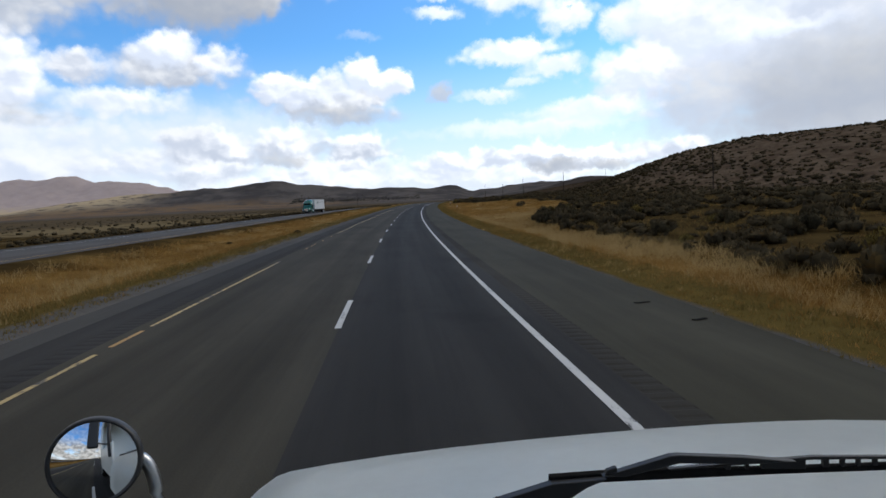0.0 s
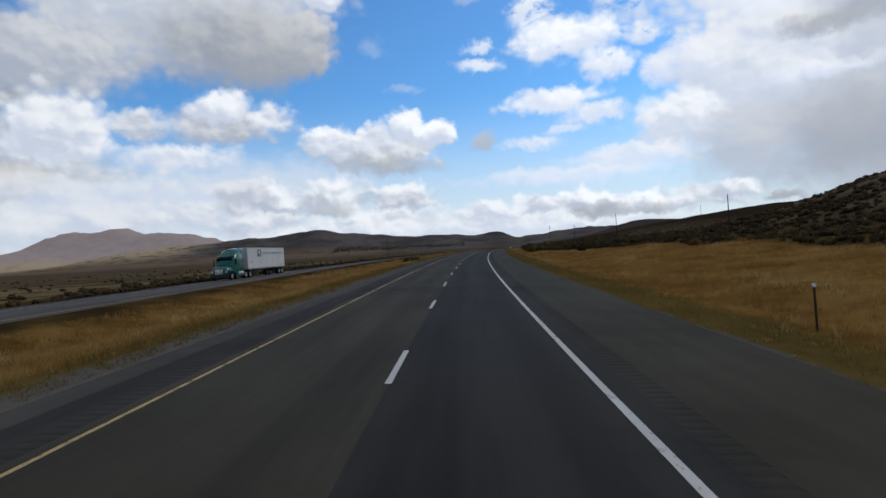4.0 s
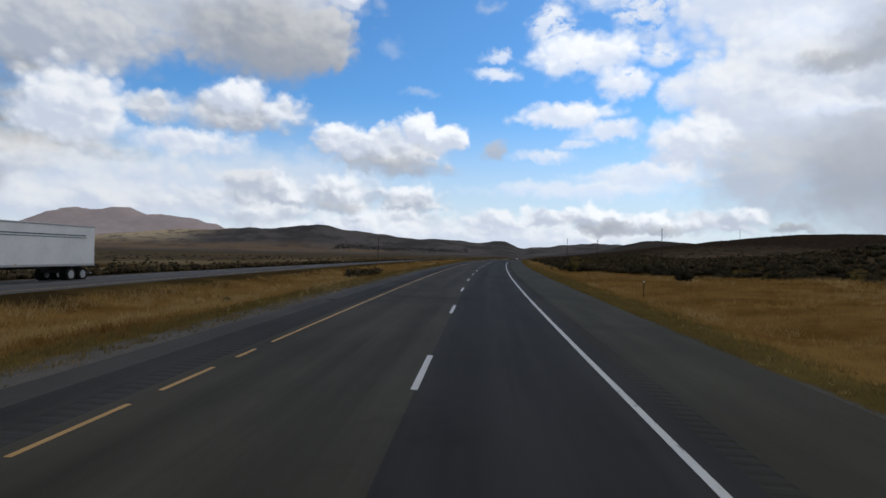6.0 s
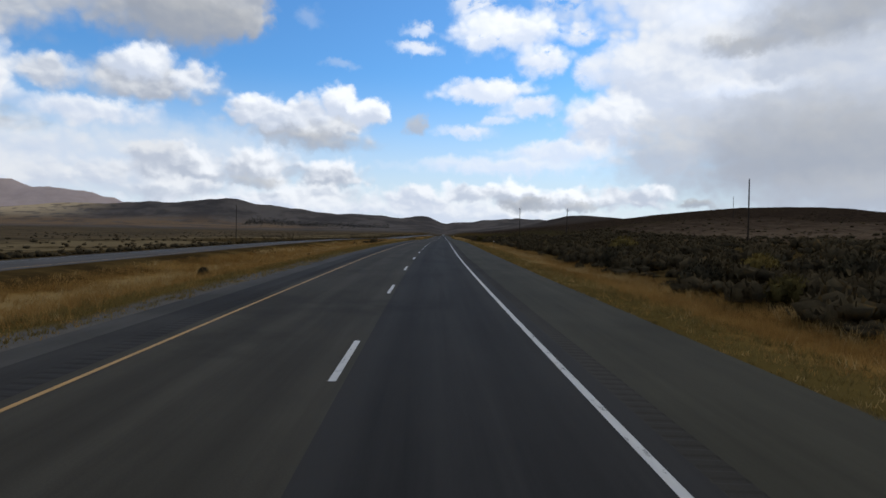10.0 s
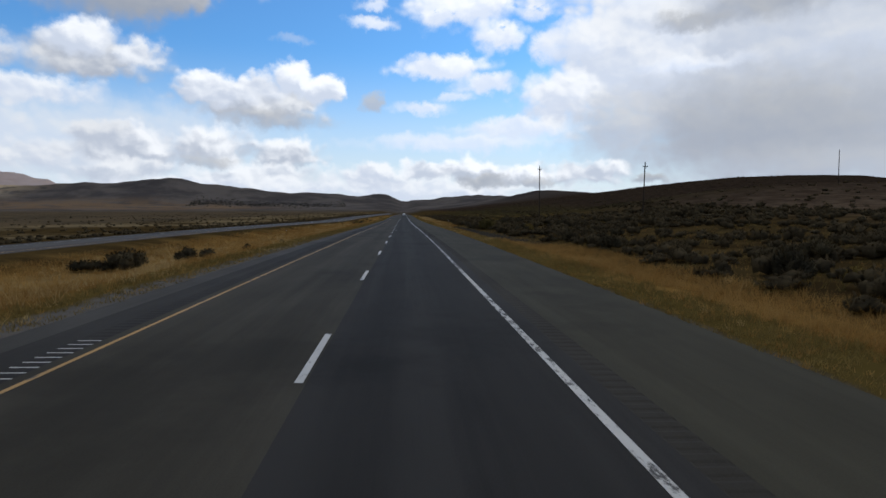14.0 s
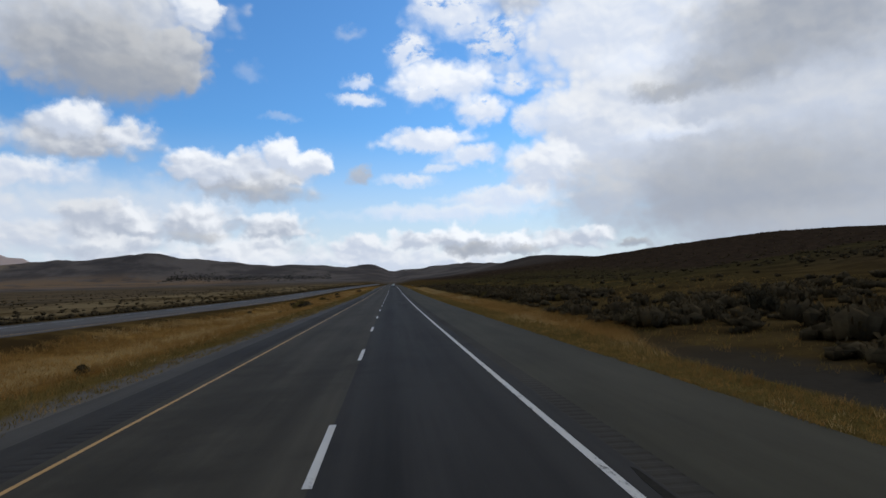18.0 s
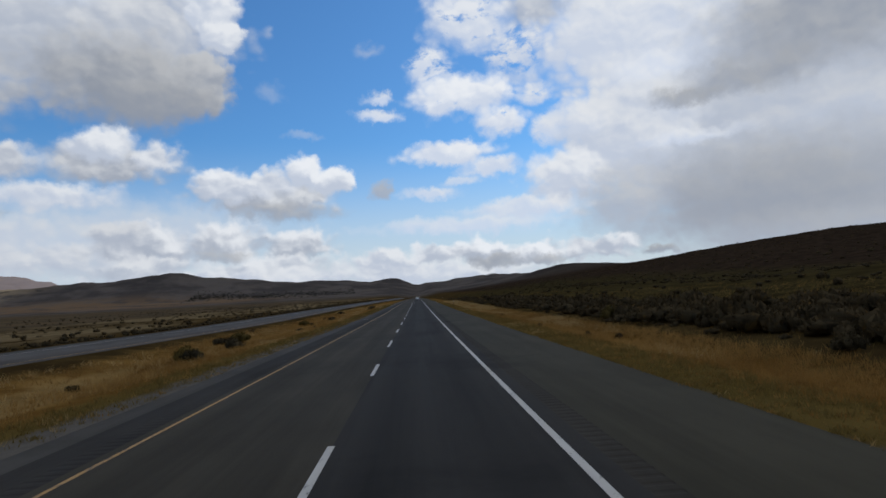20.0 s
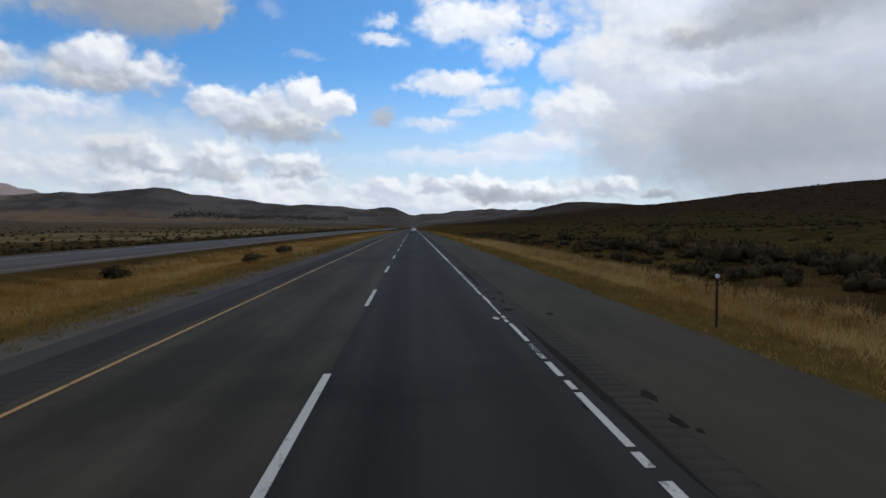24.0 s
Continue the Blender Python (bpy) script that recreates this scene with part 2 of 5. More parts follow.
col = cloud(col, -2.0, 14.8, 1.8, 0.4, 0.85, 0.75, 0.3, 0.90, 0.6)
col = cloud(col, 4.9, 9.9, 1.15, 0.95, 0.60, 0.52, 0.85, 0.60, 0.4)
col = cloud(col, 9.6, 9.4, 3.0, 0.6, 0.98, 0.86, 0.85, 0.80, 0.6)
col = cloud(col, 13.0, 10.3, 2.0, 0.5, 0.96, 0.86, 0.7, 0.80, 0.6)
col = cloud(col, 13.0, 6.2, 10.0, 0.9, 0.98, 0.86, 0.8, 0.70, 0.5)
col = cloud(col, 18.5, 7.4, 6.0, 1.0, 0.99, 0.84, 0.9, 0.60, 0.6)
# the far heaps low over the hills
col = cloud(col, -31.0, 3.8, 9.0, 2.0, 0.88, 0.68, 0.9, 0.60, 0.8)
col = cloud(col, -22.0, 4.6, 5.0, 1.5, 0.90, 0.66, 0.85, 0.60, 0.8)
col = cloud(col, -15.6, 5.6, 4.6, 1.6, 1.0, 0.56, 0.97, 0.45, 0.9)
col = cloud(col, -17.8, 6.4, 2.2, 1.0, 0.84, 0.58, 0.9, 0.50, 0.9)
col = cloud(col, -8.8, 5.8, 3.6, 1.6, 1.02, 0.55, 0.97, 0.45, 0.9)
col = cloud(col, -2.8, 5.2, 3.2, 1.4, 1.02, 0.55, 0.97, 0.45, 0.9)
col = cloud(col, -9.5, 4.4, 3.0, 0.6, 0.62, 0.50, 0.8, 0.70, 0.6)
col = cloud(col, -16.0, 3.6, 4.0, 1.0, 0.94, 0.60, 0.9, 0.50, 0.9)
col = cloud(col, -5.0, 3.2, 6.0, 1.2, 1.0, 0.62, 0.95, 0.50, 0.9)
col = cloud(col, -6.0, 2.2, 14.0, 1.2, 0.99, 0.72, 0.9, 0.60, 0.8)
col = cloud(col, 10.0, 1.9, 12.0, 1.4, 0.99, 0.74, 0.9, 0.60, 0.8)
col = cloud(col, 5.0, 3.2, 4.6, 1.2, 1.0, 0.70, 0.97, 0.50, 1.0)
col = cloud(col, 9.6, 3.7, 2.4, 0.9, 1.04, 0.64, 0.95, 0.45, 1.0)
col = cloud(col, 14.2, 3.8, 3.0, 1.2, 1.08, 0.58, 0.97, 0.40, 1.0)
col = cloud(col, 19.4, 3.4, 2.8, 1.1, 1.08, 0.58, 0.97, 0.40, 1.0)
col = cloud(col, 25.0, 3.2, 3.6, 1.1, 1.02, 0.62, 0.97, 0.50, 1.0)
col = cloud(col, 15.4, 2.8, 2.6, 0.7, 0.60, 0.42, 0.85, 0.60, 0.7)
col = cloud(col, 20.6, 2.6, 2.2, 0.6, 0.62, 0.46, 0.8, 0.60, 0.7)
col = cloud(col, 30.2, 2.7, 1.8, 0.5, 0.54, 0.44, 0.9, 0.60, 0.5)
back = g.node("ShaderNodeBackground")
g.put(back.inputs[0], col), g.put(back.inputs[1], SKY_STRENGTH)
g.put(g.node("ShaderNodeOutputWorld").inputs[0], back.outputs[0])
world.cycles.sampling_method = "MANUAL"
world.cycles.sample_map_resolution = 512

sun = new("sun", bpy.data.lights.new("sun", "SUN"))
sun.data.energy, sun.data.angle, sun.data.color = 0.75, radians(16), (1.0, 0.90, 0.76)
a, e = radians(SUN_AZ), radians(SUN_EL)
sun.matrix_world = look((0, 0, 60), Vector((0, 0, 60)) - Vector((math.sin(a) * math.cos(e), math.cos(a) * math.cos(e), math.sin(e))))

# ---- materials ----


def material(name, rough=0.9, metal=0.0):
    mt = bpy.data.materials.new(name)
    mt.use_nodes = True
    q = Graph(mt.node_tree)
    b = q.node("ShaderNodeBsdfPrincipled")
    q.put(b.inputs["Roughness"], rough), q.put(b.inputs["Metallic"], metal)
    if rough > 0.7: q.put(b.inputs["Specular IOR Level"], 0.0)
    q.put(q.node("ShaderNodeOutputMaterial").inputs[0], b.outputs[0])
    return mt, q, b


def bump(q, b, height, strength=0.4, dist=0.02):
    n = q.node("ShaderNodeBump")
    q.put(n.inputs["Strength"], strength), q.put(n.inputs["Distance"], dist), q.put(n.inputs["Height"], height)
    q.put(b.inputs["Normal"], n.outputs[0])


def mottled(name, dark, light, coarse, fine, rough=0.9, metal=0.0, relief=0.3, dist=0.01, wear=None, per="", vary=0.35, through=0.0):
    """Two scales of variation between two colours, fine relief, and if wanted a third worn colour in patches."""
    mt, q, b = material(name, rough, metal)
    p = q.node("ShaderNodeTexCoord").outputs["Object"]
    n1, n2 = q.noise(p, coarse, 4.0), q.noise(p, fine, 6.0, 0.65)
    f = q.ramp(q.m("ADD", q.m("MULTIPLY", n1, 0.55), q.m("MULTIPLY", n2, 0.45)), 0.32, 0.68, smooth=False)
    c = q.mix(f, dark, light)
    if wear:
        c = q.mix(q.ramp(q.noise(p, coarse * 2.3, 7.0, 0.7), 0.56, 0.68), c, wear)
    if per == "island":
        r = q.node("ShaderNodeNewGeometry").outputs["Random Per Island"]
        c = q.mix(1.0, c, q.mix(r, (1 - vary, 1 - vary, 1 - vary), (1 + vary, 1 + vary * 0.95, 1 + vary * 0.85)), "MULTIPLY")
    if per == "object":                                    # bush by bush, and sprig by sprig
        r = q.node("ShaderNodeObjectInfo").outputs["Random"]
        c = q.mix(1.0, c, q.mix(r, (0.65, 0.68, 0.72), (1.35, 1.28, 1.16)), "MULTIPLY")
        r = q.node("ShaderNodeNewGeometry").outputs["Random Per Island"]
        c = q.mix(1.0, c, q.mix(r, (1 - vary, 1 - vary, 1 - vary), (1 + vary, 1 + vary, 1 + vary * 0.9)), "MULTIPLY")
    q.put(b.inputs["Base Color"], c)
    if relief: bump(q, b, n2, relief, dist)
    if through:                                            # thin blades let light through
        t, m = q.node("ShaderNodeBsdfTranslucent"), q.node("ShaderNodeMixShader")
        q.put(t.inputs[0], c)
        q.put(m.inputs[0], through), q.put(m.inputs[1], b.outputs[0]), q.put(m.inputs[2], t.outputs[0])
        q.put(q.node("ShaderNodeOutputMaterial").inputs[0], m.outputs[0])
        mt.node_tree.nodes.remove(next(n for n in mt.node_tree.nodes if n.type == "OUTPUT_MATERIAL"))
    return mt


def asphalt(name, dark, light, tracks=(), streak=0.5):
    """Pavement: stone grain, long streaks and polished wheel tracks along the way of travel, stains. Coordinates are metres across and along."""
    mt, q, b = material(name, 0.82)
    uv = q.node("ShaderNodeUVMap").outputs[0]
    su = q.node("ShaderNodeSeparateXYZ")
    q.put(su.inputs[0], uv)
    n1 = q.noise(q.v("MULTIPLY", uv, (1.0, 0.025, 1.0)), 1.6, 6.0, 0.65)
    n2 = q.noise(q.v("MULTIPLY", uv, (1.0, 0.35, 1.0)), 0.45, 5.0, 0.6)
    n3 = q.noise(uv, 45.0, 4.0, 0.75)
    f = q.m("ADD", q.m("MULTIPLY", n1, streak), q.m("MULTIPLY", n2, 0.45))
    f = q.ramp(q.m("ADD", f, q.m("MULTIPLY", n3, 0.36)), 0.50, 0.80, smooth=False)
    c = q.mix(f, dark, light)
    for at in tracks:
        t = q.ramp(q.m("ABSOLUTE", q.m("SUBTRACT", su.outputs[0], at)), 0.62, 0.12, 0.0, 0.30)
        c = q.mix(t, c, tuple(0.68 * x for x in dark))
    c = q.mix(q.ramp(q.noise(uv, 0.12, 6.0, 0.65), 0.54, 0.66, 0.0, 0.45), c, tuple(0.62 * x for x in dark))
    q.put(b.inputs["Base Color"], c)
    q.put(b.inputs["Specular IOR Level"], 0.06)
    bump(q, b, n3, 0.3, 0.005)
    return mt


def worn_paint(name, colour, under, gone=0.43):
    mt, q, b = material(name, 0.7)
    uv = q.node("ShaderNodeUVMap").outputs[0]
    n = q.noise(q.v("MULTIPLY", uv, (1.0, 0.35, 1.0)), 7.0, 8.0, 0.75)
    patch = q.noise(q.v("MULTIPLY", uv, (0.2, 1.0, 1.0)), 0.35, 3.0, 0.7)
    w = q.ramp(q.m("ADD", n, q.m("MULTIPLY", patch, 0.5)), gone + 0.13, gone + 0.25)
    dirt = q.noise(q.v("MULTIPLY", uv, (2.0, 0.4, 1.0)), 2.0, 4.0)
    q.put(b.inputs["Base Color"], q.mix(w, under, q.mix(dirt, tuple(0.65 * x for x in colour), colour)))
    bump(q, b, n, 0.2, 0.003)
    return mt


LANE_DARK = asphalt("newer_asphalt", (0.0165, 0.0163, 0.0162), (0.037, 0.0362, 0.0345), (-0.35, 1.50), streak=0.7)
LANE_OLD = asphalt("worn_asphalt", (0.033, 0.0305, 0.0235), (0.070, 0.0645, 0.050), (-3.95, -2.15))
SHOULDER = asphalt("shoulder_asphalt", (0.035, 0.033, 0.0225), (0.066, 0.0625, 0.0445), streak=0.4)
SHOULDER_DARK = asphalt("left_shoulder_asphalt", (0.025, 0.0245, 0.023), (0.052, 0.050, 0.046), streak=0.4)
SHOULDER_PALE = asphalt("pale_shoulder_asphalt", (0.052, 0.050, 0.045), (0.105, 0.101, 0.092), streak=0.3)
RUMBLE = asphalt("milled_asphalt", (0.028, 0.026, 0.021), (0.056, 0.052, 0.043), streak=0.4)
OPPOSITE = asphalt("opposite_asphalt", (0.068, 0.066, 0.065), (0.12, 0.117, 0.115), (-24.9, -28.7))
WHITE_PAINT = worn_paint("white_road_paint", (0.62, 0.62, 0.59), (0.05, 0.05, 0.05))
WHITE_WORN = worn_paint("ragged_white_road_paint", (0.62, 0.62, 0.59), (0.035, 0.034, 0.033), 0.50)
WHITE_GONE = worn_paint("worn_white_road_paint", (0.60, 0.60, 0.57), (0.035, 0.034, 0.033), 0.565)
YELLOW_PAINT = worn_paint("yellow_road_paint", (0.50, 0.29, 0.085), (0.05, 0.05, 0.048), 0.45)
YELLOW_GONE = worn_paint("worn_yellow_road_paint", (0.55, 0.40, 0.16), (0.045, 0.042, 0.036), 0.50)

# ---- the land ----
R_WHITE, R_DASH, R_YELLOW = 2.37, -1.21, -4.86       # paint lines, right of the eye's line
R_EDGE, L_EDGE = 6.2, -6.9                            # pavement edges
O_NEAR, O_FAR = -21.8, -34.3                          # the other carriageway


def ease(x, a, b):
    t = np.clip((x - a) / (b - a), 0, 1)
    return t * t * (3 - 2 * t)


def mound(x, y, cx, cy, h, rx, ry, turn=0.0, power=1.0):
    c, s = math.cos(radians(turn)), math.sin(radians(turn))
    u, v = ((x - cx) * c + (y - cy) * s) / rx, (-(x - cx) * s + (y - cy) * c) / ry
    return h * np.exp(-((u * u + v * v) ** power))


def waves(x, y, size, seed=0.0):
    """Smooth, never repeating undulation from -1 to 1."""
    a, b = x / size + seed * 3.1, y / size - seed * 1.7
    return (np.sin(a * 1.3 + 1.7 * np.sin(b * 0.7 + seed)) * np.cos(b * 1.1 + 1.3 * np.sin(a * 0.9)) * 0.6
            + 0.4 * np.sin(a * 2.9 + 2.0 * np.cos(b * 2.3)) * np.sin(b * 3.1 + seed))


def opp_up(y):
    """The other carriageway's height over this one."""
    return 0.15 + 0.25 * ease(y, 280, 400) - 0.65 * ease(y, 440, 610)


def land_z(x, y):
    """The height of the ground."""
    x, y = np.asarray(x, float), np.asarray(y, float)
    side = (x - road_x(y)) * np.cos(road_a(y))
    pave = road_z(y) - road_b(y) * np.clip(side, L_EDGE, R_EDGE)
    # right: a verge, then a slope that ends on a low plateau along the middle stretch
    steep = 0.01793 + 0.03861 * ease(y, 190, 250) * ease(y, 620, 500)
    run = np.clip(side - 13, 0, None)
    rise = steep * run + 0.0003672 * np.minimum(run, 500) ** 2
    cap = 5.904 + 2.076 * ease(y, 430, 560) + 36.3 * ease(y, 560, 1100) - 5.4 * ease(y, 240, 120) + 4 * waves(x, y, 140.0, 2.0) * ease(y, 200, 300)
    right = cap * (1 - np.exp(-rise / cap)) * ease(side, 10, 30)
    right = np.minimum(right, 130 + 0.02 * side)
    right += mound(x, y, 228, 200, 15.5, 144, 119, 0, 3.0) * ease(side, 30, 90)
    right += mound(x, y, 175, 500, 7, 70.0, 60.0) * ease(side, 12, 100)
    right += mound(x, y, 424, 881, 9.004, 194, 253) * ease(side, 40, 140)
    right += (0.35 * waves(x, y, 9.0) + 0.5 * waves(x, y, 31.0, 1.0)) * ease(side, 11, 30)
    right += 0.42 * waves(x, y, 10.0, 2.0) * ease(side, 9, 15) * ease(y, 40, 120) * ease(y, 250, 215)
    right += 2.2 * waves(x, y, 55.0, 3.0) * ease(side, 60, 160)
    # left: a shallow median, the other carriageway, then a plain that lifts towards the hills
    med = -0.55 * ease(side, L_EDGE, -13) * ease(side, O_NEAR + 0.5, -16)
    plain = 0.006 * np.clip(-side - 60, 0, None) + (0.25 * waves(x, y, 24.0) + 0.12 * waves(x, y, 7.0)) * ease(-side, 36, 56)
    left_z = road_z(y) * ease(side, -60, -10) + opp_up(y) * ease(-side, 13, 21) + med + plain
    blend = ease(side, L_EDGE - 7, L_EDGE)
    left = left_z * (1 - blend) + pave * blend
    drop = 0.10 * ease(side, R_EDGE, R_EDGE + 2.0) + 0.35 * ease(side, R_EDGE + 1.5, R_EDGE + 4.5) * ease(side, 15, 10)
    z = np.where(side > 0, pave * ease(side, 60, 8) + right - drop, left)
    z = z + 18 * ease(y, 1500, 3400)
    # far hills
    z = np.maximum(z, -30)
    z += mound(x, y, -594, 3000, 54.9, 303, 330, 0, 1.0)
    z += mound(x, y, -311, 3150, 60.2, 710, 260, -5)
    z += mound(x, y, -1233, 3100, 78.4, 508, 420, 15)
    z += mound(x, y, -1892, 4080, 174, 841, 330, -10)
    z += mound(x, y, -2016, 4050, 65.9, 93.8, 260, 0)
    z += mound(x, y, -2321, 3960, 92.3, 189, 260, 0)
    z += mound(x, y, -1690, 4150, 37.6, 176, 260, 0)
    z += mound(x, y, -2614, 3700, 87.9, 740, 400, 0)
    z += mound(x, y, -59.4, 4250, 37.9, 461, 200, 0)
    z += mound(x, y, 468, 4100, 42.5, 1336, 300, 0)
    z += mound(x, y, 403, 4350, 54.9, 149, 160, 0)
    z += mound(x, y, 150, 3250, 16.8, 264, 240, 0)
    z += mound(x, y, 631, 1950, 20.9, 84.9, 200, 0) * ease(side, 80, 300)
    z += mound(x, y, 1049, 2300, 9.582, 381, 300, 20) * ease(side, 80, 300)
    z += (6 * waves(x, y, 260.0, 4.0) + 3 * waves(x, y, 90.0, 5.0)) * ease(y, 1700, 2600)
    hills = ease(z, 40, 120) + 0.8 * ease(z, 110, 190)
    z += hills * (10 * waves(x, y, 120.0, 6.0) + 9 * waves(x, y, 60.0, 7.0))
    under = (side < R_EDGE + 0.02) & (side > L_EDGE - 0.02)
    opp = (side < O_NEAR + 0.02) & (side > O_FAR - 0.02)
    return z - 0.12 * under - 0.12 * opp


def grid_mesh(name, X, Y, Z, uv=None):
    """A sheet from three arrays of the same shape."""
    n, m = X.shape
    me = bpy.data.meshes.new(name)
    me.vertices.add(n * m)
    me.vertices.foreach_set("co", np.stack([X, Y, Z], -1).astype(np.float32).ravel())
    i = np.arange(n * m).reshape(n, m)
    quads = np.stack([i[:-1, :-1], i[:-1, 1:], i[1:, 1:], i[1:, :-1]], -1).reshape(-1, 4)
    finish(me, quads)
    if uv is not None:
        layer = me.uv_layers.new(name="UVMap")
        flat = np.stack([uv[0].ravel(), uv[1].ravel()], -1)
        layer.data.foreach_set("uv", flat[quads.ravel()].astype(np.float32).ravel())
    me.polygons.foreach_set("use_smooth", np.ones(len(quads), bool))
    return me


def finish(me, faces):
    """Give a mesh faces of one size, as an array."""
    k = faces.shape[1]
    me.loops.add(faces.size)
    me.loops.foreach_set("vertex_index", faces.astype(np.int32).ravel())
    me.polygons.add(len(faces))
    me.polygons.foreach_set("loop_start", np.arange(0, faces.size, k, dtype=np.int32))
    me.polygons.foreach_set("loop_total", np.full(len(faces), k, np.int32))
    me.update(calc_edges=True)


def ground_material():
    mt, q, b = material("dry_ground", 0.95)
    p = q.node("ShaderNodeTexCoord").outputs["Object"]
    sep = q.node("ShaderNodeSeparateXYZ")
    q.put(sep.inputs[0], p)
    uv = q.node("ShaderNodeUVMap").outputs[0]
    su = q.node("ShaderNodeSeparateXYZ")
    q.put(su.inputs[0], uv)
    side, y = su.outputs[0], su.outputs[1]
    n0 = q.noise(p, 0.006, 8.0, 0.62)
    n1, n2, n3 = q.noise(p, 0.018, 6.0, 0.6), q.noise(p, 0.22, 6.0, 0.65), q.noise(p, 3.5, 6.0, 0.7)
    # brush steppe: grey-green sage over brown soil
    c = q.mix(q.ramp(n2, 0.38, 0.62), (0.040, 0.026, 0.011), (0.082, 0.055, 0.021))
    c = q.mix(q.ramp(n1, 0.46, 0.62, 0.0, 0.35), c, (0.052, 0.040, 0.016))
    c = q.mix(q.ramp(n3, 0.45, 0.75, 0.0, 0.5), c, (0.030, 0.026, 0.015))
    # right slope: lighter brown at first, much darker brown past y 540
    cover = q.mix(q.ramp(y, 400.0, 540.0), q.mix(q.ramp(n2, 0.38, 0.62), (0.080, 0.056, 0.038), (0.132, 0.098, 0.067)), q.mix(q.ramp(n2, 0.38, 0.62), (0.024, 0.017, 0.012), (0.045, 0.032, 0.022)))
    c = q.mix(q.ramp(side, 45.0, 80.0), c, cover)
    plain = q.mix(q.ramp(n1, 0.40, 0.60), q.mix(q.ramp(n2, 0.35, 0.65), (0.056, 0.045, 0.030), (0.094, 0.076, 0.050)), (0.110, 0.082, 0.050))
    c = q.mix(q.ramp(side, -60.0, -120.0), c, plain)
    # far hills: sage greyed and paled with distance, haze put into the colour
    far_haze = q.ramp(y, 1500.0, 2300.0)
    c = q.mix(far_haze, c, q.mix(q.ramp(n0, 0.40, 0.60), (0.072, 0.066, 0.064), (0.125, 0.112, 0.102)))
    foot = q.m("MULTIPLY", q.m("MULTIPLY", q.ramp(y, 2000.0, 2350.0), q.ramp(y, 2800.0, 2550.0)), q.ramp(side, -250.0, -700.0))
    c = q.mix(q.m("MULTIPLY", foot, q.ramp(n1, 0.35, 0.55, 0.2, 0.9)), c, (0.19, 0.13, 0.08))
    # dry golden grass in the verge and the median
    wob = q.m("MULTIPLY_ADD", n2, 5.0, -2.5)
    s2 = q.m("ADD", side, wob)
    wide = q.m("MULTIPLY", q.ramp(y, 50.0, 130.0), q.ramp(y, 240.0, 205.0))
    narrow = q.m("MULTIPLY", q.ramp(y, 384.0, 400.0, 0.0, 3.6), q.ramp(y, 475.0, 455.0))
    reach = q.m("SUBTRACT", q.m("MULTIPLY_ADD", wide, 21.0, 12.0), narrow)
    verge = q.m("MULTIPLY", q.ramp(s2, 4.5, 6.0), q.ramp(q.m("SUBTRACT", s2, reach), 1.5, -1.5))
    med = q.m("MULTIPLY", q.ramp(s2, -5.5, -8.0), q.ramp(s2, -20.5, -16.5))
    near = q.ramp(y, 1100.0, 800.0)
    verge, med = q.m("MULTIPLY", verge, near), q.m("MULTIPLY", med, near)
    gold = q.mix(q.ramp(n2, 0.36, 0.66), (0.125, 0.066, 0.017), (0.235, 0.138, 0.042))
    c = q.mix(q.m("MAXIMUM", verge, med), c, gold)
    # greener weeds next to the pavement, a paler band of straw farther in
    weeds = q.m("MAXIMUM", q.m("MULTIPLY", q.ramp(s2, 5.0, 6.2), q.ramp(s2, 9.6, 7.6)), q.m("MULTIPLY", q.ramp(s2, -5.6, -6.8), q.ramp(s2, -10.4, -8.4)))
    c = q.mix(q.m("MULTIPLY", q.m("MULTIPLY", weeds, near), 0.75), c, q.mix(n2, (0.060, 0.050, 0.014), (0.115, 0.092, 0.031)))
    pale = q.m("MULTIPLY", q.m("MULTIPLY", q.ramp(s2, -10.5, -12.5), q.ramp(s2, -17.5, -15.0)), q.ramp(n1, 0.40, 0.55, 0.0, 0.7))
    c = q.mix(q.m("MULTIPLY", pale, near), c, (0.30, 0.215, 0.095))
    # pale fields on the plain
    band = q.m("MULTIPLY", q.m("MULTIPLY", q.ramp(side, -40.0, -50.0), q.ramp(side, -115.0, -85.0)), q.ramp(y, 1700.0, 1200.0))
    c = q.mix(q.m("MULTIPLY", band, q.ramp(q.m("MULTIPLY_ADD", n2, 0.35, n1), 0.58, 0.74, 0.0, 0.8)), c, (0.20, 0.155, 0.088))
    # distant mountain: haze and far sunlight put into its pale base colour
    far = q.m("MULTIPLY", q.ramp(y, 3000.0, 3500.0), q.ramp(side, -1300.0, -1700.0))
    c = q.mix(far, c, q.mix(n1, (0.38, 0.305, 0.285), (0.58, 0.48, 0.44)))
    # pale straw at the mountain's foot
    straw = q.m("MULTIPLY", q.m("MULTIPLY", q.ramp(y, 2500.0, 2900.0), q.ramp(y, 3650.0, 3350.0)), q.ramp(side, -1350.0, -1700.0))
    c = q.mix(q.m("MULTIPLY", straw, q.ramp(n1, 0.36, 0.5, 0.1, 0.9)), c, (0.55, 0.43, 0.27))
    # gravel under the pavement edges
    grit = q.m("MULTIPLY", q.ramp(q.m("MULTIPLY_ADD", n2, 1.0, side), 7.0, 6.7), q.ramp(q.m("MULTIPLY_ADD", n2, 1.6, side), -7.5, -6.8))
    c = q.mix(q.m("MULTIPLY", grit, q.ramp(y, 1900.0, 1500.0)), c, q.mix(n3, (0.075, 0.070, 0.063), (0.155, 0.146, 0.132)))
